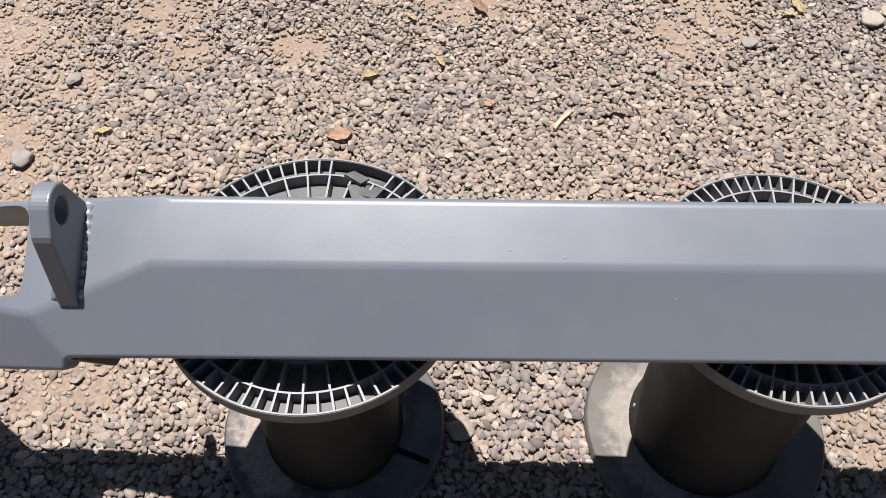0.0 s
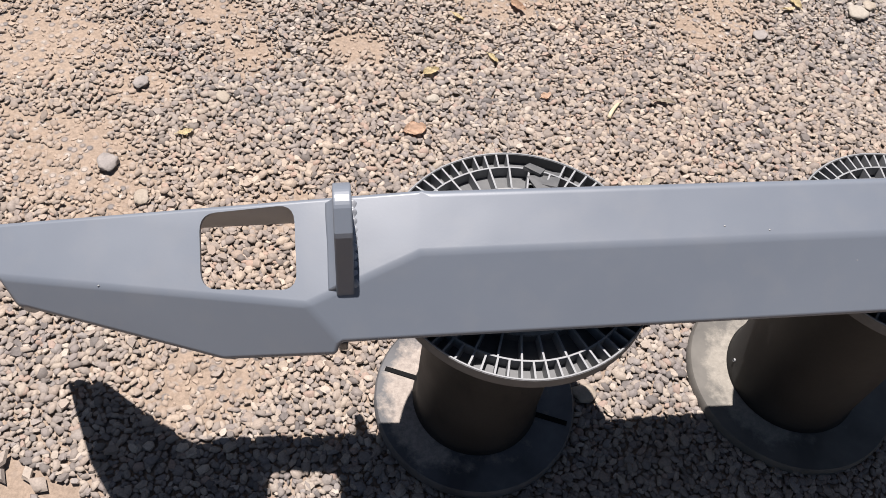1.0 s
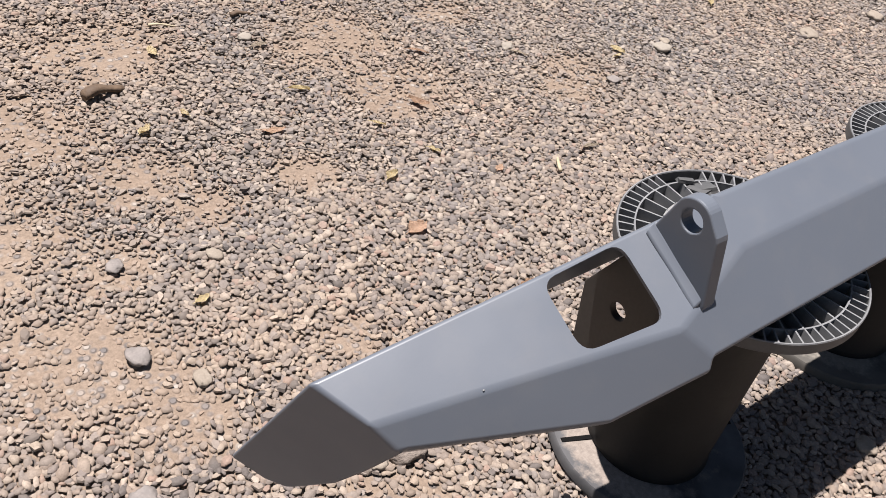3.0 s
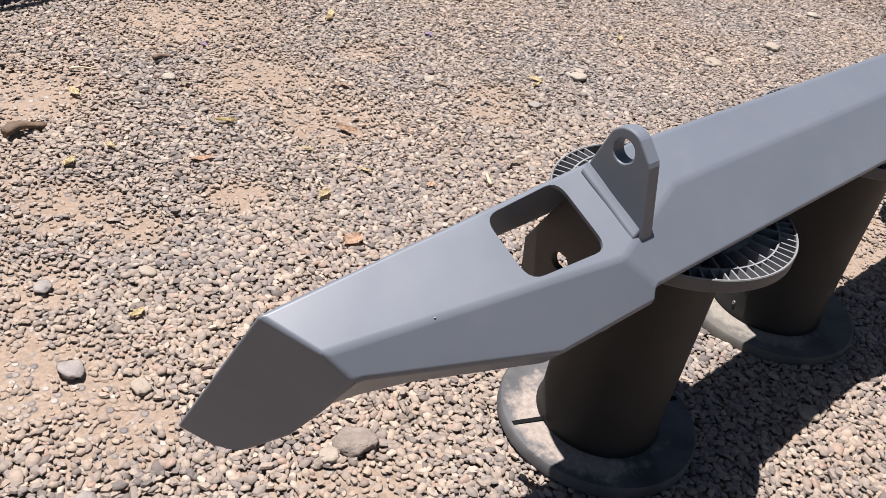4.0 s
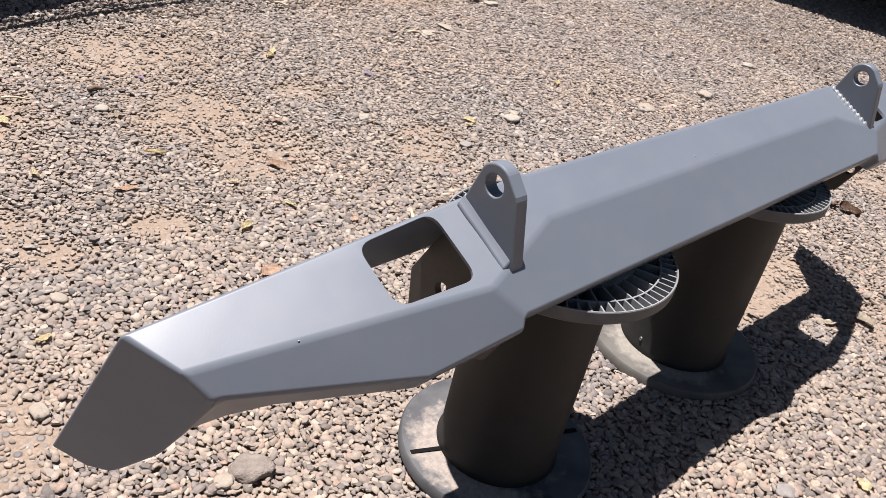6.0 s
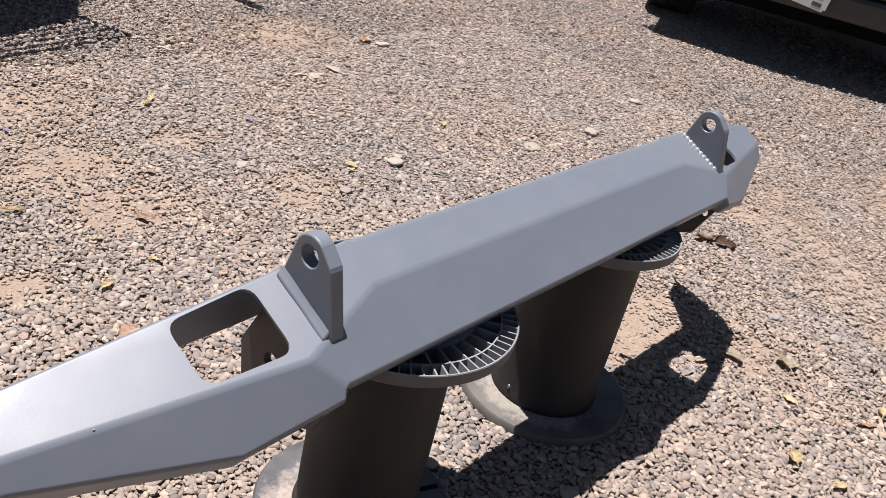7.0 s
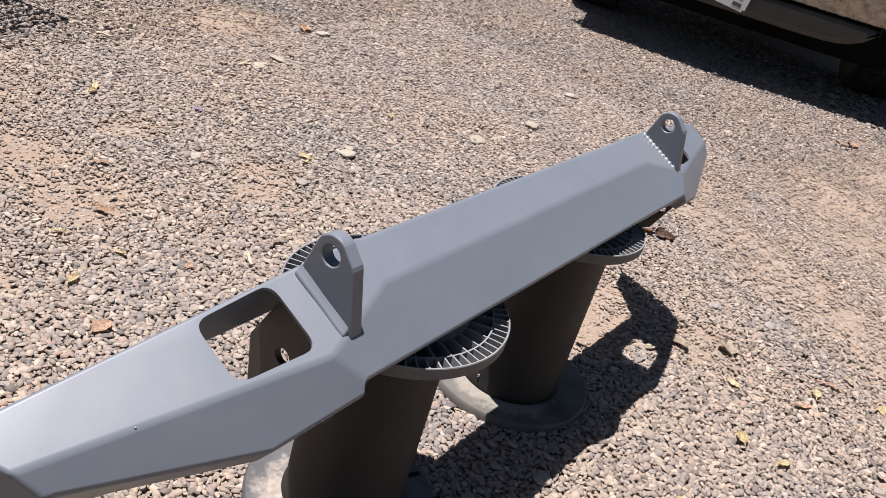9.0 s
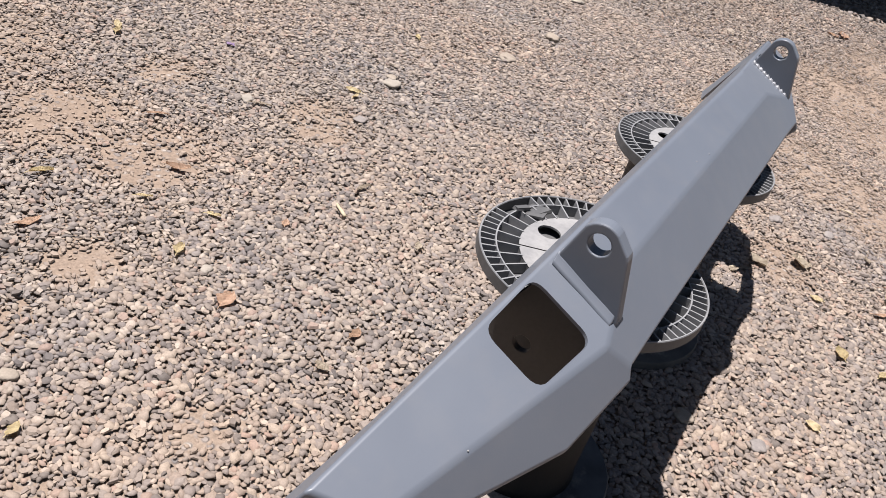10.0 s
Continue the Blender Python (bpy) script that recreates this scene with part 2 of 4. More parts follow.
def arc(cy, cz, r, a0, a1, n):
    return [(cy + r * math.cos(radians(a0 + (a1 - a0) * i / (n - 1))), cz + r * math.sin(radians(a0 + (a1 - a0) * i / (n - 1)))) for i in range(n)]


# ---- ground ----
HOLLOWS = [(-0.909, 0.547, 0.11), (-0.993, 0.589, 0.10), (-0.83, 0.46, 0.07), (-0.998, 0.832, 0.17), (-0.62, 0.79, 0.07), (-0.40, 0.80, 0.06), (0.334, 0.857, 0.08), (-0.538, 0.403, 0.05),
           (-0.052, 0.978, 0.13), (-0.087, 1.22, 0.16), (-0.077, 1.574, 0.2), (0.377, 0.897, 0.09), (0.26, 1.257, 0.08), (-0.691, 0.90, 0.10)]
HOLLOWS += [(1.57, 0.09, 0.15), (1.51, -0.09, 0.14), (1.41, -0.27, 0.14), (1.36, -0.4, 0.12), (1.32, -0.52, 0.12), (1.83, 0.17, 0.12), (2.27, -0.21, 0.22), (0.69, 0.12, 0.09), (0.57, 0.06, 0.13), (0.77, -0.2, 0.09), (1.516, 0.0, 0.16), (1.438, -0.143, 0.13), (2.337, -0.151, 0.3), (1.283, -0.394, 0.15), (0.823, -0.181, 0.07), (0.743, 0.059, 0.10), (2.042, -0.294, 0.2),
            (-0.822, 0.371, 0.07), (-0.661, 0.10, 0.08), (-0.806, 0.714, 0.07), (-0.587, 1.323, 0.16), (-0.9, 1.1, 0.2), (2.9, -0.3, 0.35), (1.15, 1.9, 0.2), (1.582, 0.215, 0.13), (1.35, -0.2, 0.13), (1.2, -0.5, 0.13), (0.66, 0.04, 0.1)]


def bare(x, y):
    """How bare of stones the ground is, 0 to 1."""
    out = np.zeros_like(x)
    for cx, cy, r in HOLLOWS:
        d = np.hypot(x - cx, (y - cy) * 1.25) / r
        out = np.maximum(out, np.clip(1.55 - d, 0, 1))
    ragged = np.sin(43 * x + 3 * np.sin(29 * y)) * np.sin(39 * y + 2.5 * np.sin(33 * x)) + 0.7 * np.sin(97 * x + 61 * y) * np.sin(89 * y - 53 * x)
    return np.clip(out * (0.78 + 0.42 * ragged), 0, 1)


def relief(x, y):
    return 0.004 * np.sin(2.1 * x + 0.7) * np.cos(1.7 * y - 0.4) + 0.0025 * np.sin(5.3 * x - 2.0 * y) - 0.002 * bare(x, y) + 0.005


def build_ground():
    fine = np.linspace(-2.2, 5.2, 149)
    xs = np.concatenate([[-400, -120, -40, -14, -6, -3.2], fine, [6, 8, 12, 20, 40, 120, 400]])
    fine = np.linspace(-2.0, 4.6, 133)
    ys = np.concatenate([[-400, -120, -40, -14, -6, -3], fine, [5.4, 7, 10, 18, 40, 120, 400]])
    gx, gy = np.meshgrid(xs, ys, indexing="ij")
    near = (np.abs(gx) < 7) & (np.abs(gy) < 7)
    gz = np.where(near, relief(gx, gy) - (0.0035 + 0.0045 * np.clip(np.maximum(gx - 0.4, gy - 0.5) / 0.9, 0, 1)) * (1 - bare(gx, gy)), 0.005) - 0.004
    n = len(ys)
    verts = np.stack([gx, gy, gz], -1).reshape(-1, 3)
    i, j = np.meshgrid(np.arange(len(xs) - 1), np.arange(n - 1), indexing="ij")
    a = (i * n + j).ravel()
    faces = np.stack([a, a + n, a + n + 1, a + 1], -1)
    me = bpy.data.meshes.new("ground")
    me.from_pydata(verts.tolist(), [], faces.tolist())
    me.materials.append(DIRT)
    me.shade_smooth()
    return tagged(new("ground", me), "dry tan dirt yard under loose gravel", "ground", kind="structure")


build_ground()


def pebble_faces(sides):
    """Faces of a pebble: a girdle ring and a smaller top ring with a crown."""
    f = []
    crown = 2 * sides
    for k in range(sides):
        m = (k + 1) % sides
        f += [(k, m, sides + m), (k, sides + m, sides + k), (sides + k, sides + m, crown)]
    return np.array(f)


def in_yard(x, y):
    """The stretch of the yard beside the walk."""
    left = np.interp(y, [-0.5, -0.3, -0.1, 0.1, 0.5, 1.1, 1.5, 1.9, 2.7, 3.5], [-0.35, -0.6, -0.75, -1.1, -1.3, -1.1, -1.0, -0.75, -0.05, 0.5])
    right = np.interp(y, [-0.5, 0.5, 1.3, 2.5, 3.5], [3.5, 3.9, 4.25, 4.75, 5.0])
    return (x > left) & (x < right) & (y > -0.62)


def scatter(rng, x0, x1, y0, y1, step, skip=None, yard=True):
    nx, ny = math.ceil((x1 - x0) / step), math.ceil((y1 - y0) / step)
    gx, gy = np.meshgrid(np.arange(nx), np.arange(ny), indexing="ij")
    x = x0 + (gx.ravel() + 0.5 + 0.5 * (gy.ravel() % 2) + rng.uniform(-0.4, 0.4, nx * ny)) * step
    y = y0 + (gy.ravel() + 0.5 + rng.uniform(-0.4, 0.4, nx * ny)) * step
    keep = (rng.uniform(0, 1, len(x)) > 0.76 * bare(x, y)) & (in_yard(x, y) == yard) & (x < x1) & (y < y1)
    if skip:
        keep &= ~((x > skip[0]) & (x < skip[1]) & (y > skip[2]) & (y < skip[3]))
    return x[keep], y[keep]


def stones(rng, x, y, size, sides, low=1.0, heap=0.75, flat=0.8):
    f = pebble_faces(sides)
    n = len(x)
    dirt = bare(x, y)
    a = np.clip(size * np.exp(rng.normal(0, 0.24, n)), 0.55 * size, 1.75 * size) * (1 - 0.25 * dirt)
    dims = np.stack([a, a * rng.uniform(0.5, 0.84, n), a * rng.uniform(0.26, 0.42, n) * low], -1)
    ang = 2 * np.pi * (np.arange(sides)[None] + rng.uniform(-0.28, 0.28, (n, sides))) / sides
    rad = 1 + rng.normal(0, 0.11, (n, sides))
    lift = rng.normal(0, 0.12, (n, sides))
    rings = [np.stack([rad * np.cos(ang), rad * np.sin(ang), lift - 0.35], -1)]
    shift = rng.normal(0, 0.1, (n, 1, 2))
    r = rad * rng.uniform(flat - 0.1, flat + 0.1, (n, 1)) * (1 + rng.normal(0, 0.06, (n, sides)))
    rings.append(np.stack([r * np.cos(ang) + shift[..., 0], r * np.sin(ang) + shift[..., 1], 0.85 + rng.normal(0, 0.1, (n, sides))], -1))
    crown = np.stack([shift[:, :, 0], shift[:, :, 1], 0.98 + rng.normal(0, 0.06, (n, 1))], -1)
    shape = np.concatenate(rings + [crown], 1) * dims[:, None]
    yaw, tip, way = rng.uniform(0, 2 * np.pi, n), np.abs(rng.normal(0, 0.24, n)) * (1 - 0.7 * dirt), rng.uniform(0, 2 * np.pi, n)
    c, s = np.cos(yaw)[:, None], np.sin(yaw)[:, None]
    px, py, pz = shape[..., 0] * c - shape[..., 1] * s, shape[..., 0] * s + shape[..., 1] * c, shape[..., 2]
    d = px * np.cos(way)[:, None] + py * np.sin(way)[:, None]
    pz = pz * np.cos(tip)[:, None] + d * np.sin(tip)[:, None]
    z = relief(x, y) - 0.004 + dims[:, 2] * rng.uniform(0.35, 0.8, n) * (1 - 1.0 * dirt) + rng.uniform(0, 1, n) * a * heap * low * (1 - dirt)
    verts = np.stack([px + x[:, None], py + y[:, None], pz + z[:, None]], -1).reshape(-1, 3)
    faces = (f[None] + (np.arange(n) * shape.shape[1])[:, None, None]).reshape(-1, 3)
    return verts, faces


def build_gravel():
    rng = np.random.default_rng(7)
    near, middle, far = (-1.3, 0.65, -0.5, 0.75), (-1.3, 2.3, -0.62, 1.8), (-2.2, 4.9, -1.6, 3.6)
    sets = [stones(rng, *scatter(rng, *near, 0.0085), 0.0066, 6, 0.88, 0.52, 0.8),
            stones(rng, *scatter(rng, *middle, 0.0086, near), 0.0066, 5, 0.92, 0.54, 0.8),
            stones(rng, *scatter(rng, *far, 0.0108, middle), 0.0080, 4, 1.1, 0.62, 0.70),
            stones(rng, *scatter(rng, *far, 0.028, None, False), 0.015, 4, 0.7)]
    verts, faces, base = [], [], 0
    for v, f in sets:
        verts.append(v)
        faces.append(f + base)
        base += len(v)
    verts, faces = np.concatenate(verts).astype(np.float32), np.concatenate(faces).astype(np.int32)
    me = bpy.data.meshes.new("gravel")
    me.vertices.add(len(verts))
    me.vertices.foreach_set("co", verts.ravel())
    me.loops.add(faces.size)
    me.loops.foreach_set("vertex_index", faces.ravel())
    me.polygons.add(len(faces))
    me.polygons.foreach_set("loop_start", np.arange(0, faces.size, 3, dtype=np.int32))
    me.update(calc_edges=True)
    me.validate()
    # worn pebbles are smooth, chipped ones keep their facets
    smooth = [np.repeat(rng.uniform(0, 1, len(f) // n) < share, n) for (v, f), n, share in zip(sets, (21, 15, 12, 12), (0.7, 0.3, 0.1, 0.1))]
    me.polygons.foreach_set("use_smooth", np.concatenate(smooth))
    dusty = me.attributes.new("dirt_cover", "FLOAT", "POINT")
    dusty.data.foreach_set("value", bare(verts[:, 0], verts[:, 1]).astype(np.float32))
    me.materials.append(GRAVEL)
    return tagged(new("gravel", me), "loose grey, tan and pinkish river gravel", "gravel", kind="stuff")


build_gravel()


# ---- truck bumper ----
TILT_M = Matrix.Translation((0, 0, 0.385)) @ pose(0, 0, 0, 0, -1.077, 0)


def build_bumper():
    top = empty("truck_bumper", TILT_M)
    tagged(top, "satin grey primed steel truck bumper lying across two cable reels", "bumper")
    Z = 0.385
    drop = Vector((0, 0.41, -0.912))
    under = Vector((0, 0.56, -0.83))
    P = {"B0": (-0.374, 0.039, 0.5095), "C0": (-0.375, -0.0222, 0.4860), "F0": (-0.375, -0.0830, 0.4200), "B1": (-0.485, 0.0447, 0.4940), "wk": (-0.4908, -0.0555, 0.4510),
         "nt": (-0.4583, -0.0842, 0.4215), "nb": (-0.4625, -0.0905, 0.4080), "ta": (-0.8350, 0.0668, 0.4412), "tb": (-0.8053, 0.0129, 0.4237), "tc": (-0.7874, -0.0093, 0.4015),
         "wl": (-0.5791, -0.074, 0.3808), "td": (-0.8690, 0.1500, 0.2537), "te": (-0.828, 0.077, 0.2600)}
    P = {k: Vector(v) for k, v in P.items()}

    def along(a, b, x):
        return a.lerp(b, (x - a.x) / (b.x - a.x))

    wall = {"0": 0.102, "1": 0.093, "a": 0.078, "b": 0.06, "c": 0.145, "d": 0.2}
    for k, x in (("a", -0.6), ("b", -0.7), ("c", -0.775), ("d", -0.815)):
        P["B" + k] = along(P["B1"], P["ta"], x)
    for k, x, s in (("p1", -0.778, 0.105), ("p2", -0.755, 0.062), ("p3", -0.72, 0.038)):
        P[k] = along(P["tc"], P["wl"], x)
        P[k.replace("p", "q")] = P[k] + under * s
    P["qw"], P["qn"], P["ql"], P["q0"] = P["wl"] + under * 0.032, P["nb"] + under * 0.026, P["nt"] + under * 0.037, P["F0"] + under * 0.037
    P["t1"] = P["td"].lerp(P["te"], 0.5) + Vector((0, 0, -0.012))
    P["t2"] = P["td"].lerp(P["te"], 0.8) + Vector((0, 0, -0.009))
    across = (P["te"] - P["td"]).cross(P["tc"] - P["td"]).cross(P["tc"] - P["te"]).normalized()
    if across.dot(P["td"] - P["te"]) > 0:
        across = -across
    P["g1"], P["g2"] = P["te"].lerp(P["tc"], 0.3) + across * 0.010, P["te"].lerp(P["tc"], 0.62) + across * 0.009
    faces = [("B0", "B1", "wk", "C0"), ("C0", "wk", "nt", "F0"), ("wk", "tb", "tc", "p1", "p2", "p3", "wl"), ("wk", "wl", "nb"), ("wk", "nb", "nt"),
             ("B0", "L0", "L1", "B1"), ("B1", "L1", "La", "Ba"), ("Ba", "La", "Lb", "Bb"), ("Bb", "Lb", "Lc", "Bc"), ("Bc", "Lc", "Ld", "Bd"), ("Bd", "Ld", "td", "ta"), ("ta", "td", "t1", "t2", "te", "g1", "g2", "tc", "tb"),
             ("te", "q1", "g1"), ("g1", "q1", "p1", "g2"), ("g2", "p1", "tc"), ("p1", "q1", "q2", "p2"), ("p2", "q2", "q3", "p3"), ("p3", "q3", "qw", "wl"), ("wl", "qw", "qn", "nb"), ("nb", "qn", "ql", "nt"), ("nt", "ql", "q0", "F0")]
    # lamp opening with rounded, slightly bowed sides
    corners = [Vector((-0.5965, 0.0450, 0)), Vector((-0.4995, 0.0410, 0)), Vector((-0.4990, -0.0405, 0)), Vector((-0.5955, -0.0270, 0))]
    ring = []
    for i, c in enumerate(corners):
        a, b = corners[i - 1], corners[(i + 1) % 4]
        r = 0.017
        s, e = c + (a - c).normalized() * r, c + (b - c).normalized() * r
        for k in range(6):
            t = k / 5
            ring.append(s * (1 - t) ** 2 + c * 2 * t * (1 - t) + e * t * t)

    def wing(x, y):
        # plane through the wing's crease ends and its outer back corner
        n = (P["tb"] - P["wk"]).cross(P["ta"] - P["wk"])
        return P["wk"].z - (n.x * (x - P["wk"].x) + n.y * (y - P["wk"].y)) / n.z

    P["B1"].z = wing(P["B1"].x, P["B1"].y)
    for k in "abcd":
        P["B" + k].z = wing(P["B" + k].x, P["B" + k].y)
    for k, deep in wall.items():
        P["L" + k] = P["B" + k] + drop * deep
    bm = bmesh.new()
    mid = [("C0", "F0"), ("F0", "q0")]
    sag = {"B0": (0.0, -0.007), "C0": (0.004, -0.008), "F0": (0.001, -0.001)}  # the far end of the beam lies a little lower
    sides = []
    for sign in (1, -1):
        bent = {"td": 0.022, "t1": 0.018, "t2": 0.006} if sign < 0 else {}  # the far tip is knocked outward
        low = sag if sign < 0 else {}
        vs = {k: bm.verts.new((v.x * sign + bent.get(k, 0), v.y + 0.6 * bent.get(k, 0) + low.get(k, (0, 0))[0], v.z - Z + low.get(k, (0, 0))[1])) for k, v in P.items()}
        sides.append(vs)
        for f in faces:
            bm.faces.new([vs[k] for k in f])
        bm.faces.new([vs[k] for k in ("B1", "Ba", "Bb", "Bc", "Bd", "ta", "tb", "wk")])
    for a, b in mid:
        bm.faces.new((sides[0][a], sides[0][b], sides[1][b], sides[1][a]))
    # the beam's back edge is rolled to a 12 mm radius between its ends
    rolls = []
    for vs in sides:
        inward = -1 if vs["B0"].co.x > 0 else 1
        b0 = vs["B0"].co + Vector((inward * 0.014, 0, 0))
        on_top, on_wall = (vs["C0"].co - vs["B0"].co), (vs["L0"].co - vs["B0"].co)
        on_top.x = on_wall.x = 0
        s, e = b0 + on_top.normalized() * 0.0085, b0 + on_wall.normalized() * 0.0085
        rolls.append([bm.verts.new(s * (1 - t) ** 2 + b0 * 2 * t * (1 - t) + e * t * t) for t in [k / 9 for k in range(10)]])
        for p, q in zip(rolls[-1], rolls[-1][1:]):
            bm.faces.new((vs["B0"], p, q))
    for (p, q), (r, t) in zip(zip(rolls[0], rolls[0][1:]), zip(rolls[1], rolls[1][1:])):
        bm.faces.new((p, q, t, r))
    bm.faces.new([sides[0]["C0"], sides[0]["B0"], rolls[0][0], rolls[1][0], sides[1]["B0"], sides[1]["C0"]])
    bm.faces.new([sides[0]["L0"], sides[0]["B0"], rolls[0][-1], rolls[1][-1], sides[1]["B0"], sides[1]["L0"]])
    bmesh.ops.recalc_face_normals(bm, faces=bm.faces[:])
    bm.normal_update()
    if max(bm.faces, key=lambda f: f.calc_area() * abs(f.normal.z)).normal.z < 0:
        bmesh.ops.reverse_faces(bm, faces=bm.faces[:])
    rolled = {v for ring_ in rolls for v in ring_}
    bends = [e for e in bm.edges if len(e.link_faces) == 2 and e.calc_face_angle(0) > radians(12.5) and not rolled.intersection(e.verts)]
    bmesh.ops.bevel(bm, geom=bends, offset=0.0048, offset_type="OFFSET", segments=4, profile=0.5, affect="EDGES", clamp_overlap=False)
    for sign in (1, -1):
        inner = [Vector((q.x * sign + (0.010 if sign < 0 else 0), q.y, wing(q.x, q.y) - Z)) for q in ring]
        centre = sum(inner, Vector()) / len(inner)
        face = min((f for f in bm.faces if f.calc_area() > 0.01 and f.normal.z > 0.5), key=lambda f: (f.calc_center_median() - centre).length)
        edges = list(face.edges)
        n = face.normal.copy()
        p0 = face.verts[0].co.copy()
        bmesh.ops.delete(bm, geom=[face], context="FACES_ONLY")
        loop = [bm.verts.new((q.x, q.y, p0.z - (n.x * (q.x - p0.x) + n.y * (q.y - p0.y)) / n.z)) for q in inner]
        edges += [bm.edges.new((a, b)) for a, b in zip(loop, loop[1:] + loop[:1])]
        bmesh.ops.triangle_fill(bm, use_beauty=True, use_dissolve=False, edges=edges, normal=n)
    bm.normal_update()
    bmesh.ops.recalc_face_normals(bm, faces=bm.faces[:])
    bm.normal_update()
    if max(bm.faces, key=lambda f: f.calc_area() * abs(f.normal.z)).normal.z < 0:
        bmesh.ops.reverse_faces(bm, faces=bm.faces[:])
    shell = part("shell", bm, PAINT, top, "folded grey steel plate with square lamp openings")
    sol = shell.modifiers.new("thickness", "SOLIDIFY")
    sol.thickness, sol.offset = 0.0045, -1
    soften(shell, 0.0008, 2, 60)

    for sign in (-1, 1):
        x0 = 0.463 if sign > 0 else -0.460
        dz = -0.008 if sign > 0 else 0.0
        mid_x = x0 + 0.009
        ear = [(0.038, 0.496)] + arc(-0.001, 0.536, 0.0245, 32, 128, 13) + [(-0.0325, 0.538), (-0.0345, 0.533), (-0.0505, 0.461), (-0.049, 0.446), (-0.030, 0.452)]
        hole = arc(-0.001, 0.536, 0.0125, 0, 345, 24)
        ear, hole = [(y, z + dz) for y, z in ear], [(y, z + dz) for y, z in hole]
        tab = part("shackle_tab", plate([(y, z - Z) for y, z in ear], [[(y, z - Z) for y, z in hole]], x0, x0 + 0.018), PAINT, top, "thick drilled shackle tab welded upright")
        soften(tab, 0.0022, 3, 40)
        tab.data.shade_flat()
        low = [(0.036, 0.482), (0.092, 0.374), (0.078, 0.262), (-0.01, 0.312), (-0.042, 0.328), (-0.08, 0.41), (-0.045, 0.44)]
        holes = [arc(0.037, 0.374, 0.011, 0, 345, 20), arc(-0.049, 0.375, 0.009, 0, 345, 20)]
        br = part("mounting_bracket", plate([(y, z - Z) for y, z in low], [[(y, z - Z) for y, z in h] for h in holes], x0, x0 + 0.010), INSIDE_SHADE, top, "drilled steel bracket inside the shell")
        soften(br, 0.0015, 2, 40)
        # weld beads at both feet of the tab
        rng = random.Random(int(50 + sign))
        for side in (-1, 1):
            rough = (side > 0) == (sign < 0)
            bm = bmesh.new()
            n = 76
            rings = []
            for i in range(n + 1):
                t = i / n
                ripple = abs(math.sin(math.pi * t * 10)) if rough else 0.8
                r = (1.1 if sign > 0 else 1.0) * (0.0026 + 0.0032 * ripple + (rng.uniform(-0.0003, 0.0003) if rough else 0)) * (0.4 if i in (0, n) else 1)
                c = Vector((mid_x + side * 0.0102, 0.037 - 0.083 * t, 0.4985 + 0.5 * dz - 0.0375 * t - 0.001 - Z))
                if rough:
                    ring = [(r * math.cos(a), 0.3 * r * math.sin(a), r * math.sin(a)) for a in [k * math.pi / 5 for k in range(10)]]
                else:
                    # fillet: flat sloping face from the plate up the tab
                    w = 0.0095 * (0.55 if i in (0, n) else 1) * (1 + 0.03 * math.sin(9 * t))
                    ring = [(side * (q - 0.003), 0, z) for q, z in ((-0.002, -0.006), (w, -0.006), (w, 0.0), (0.8 * w, 0.0018), (0.26 * w, 0.68 * w), (0.05 * w, w), (-0.002, w))]
                rings.append([bm.verts.new(c + Vector(q)) for q in ring])
            sides_n = len(rings[0])
            for a, b in zip(rings, rings[1:]):
                for k in range(sides_n):
                    bm.faces.new((a[k], a[(k + 1) % sides_n], b[(k + 1) % sides_n], b[k]))
            bm.faces.new(rings[0])
            bm.faces.new(rings[-1][::-1])
            bmesh.ops.recalc_face_normals(bm, faces=bm.faces[:])
            part("weld_bead", bm, WELD if rough else PAINT, top, "lumpy bright weld bead" if rough else "smooth painted weld bead", True)
    # dust nibs caught in the paint
    for x, y in NIBS:
        if x < -0.5:
            z = wing(x, y)
        else:
            k = (x + 0.375) / 0.75
            cy, cz, by, bz, fy, fz = P["C0"].y + 0.004 * k, P["C0"].z - 0.008 * k, P["B0"].y, P["B0"].z - 0.007 * k, P["F0"].y, P["F0"].z
            z = cz + (y - cy) * ((bz - cz) / (by - cy) if y > cy else (fz - cz) / (fy - cy))
        bm = bmesh.new()
        bmesh.ops.create_icosphere(bm, subdivisions=2, radius=0.0009, matrix=Matrix.Translation((x, y, z - Z)) @ Matrix.Diagonal((1.3, 1, 0.7, 1)))
        part("paint_nib", bm, HUB, top, "tiny pale dust nib", True)
    return top


NIBS = [(0.0969, -0.0399), (-0.0519, -0.0066), (-0.0028, -0.012), (-0.6993, -0.0095)]
build_bumper()


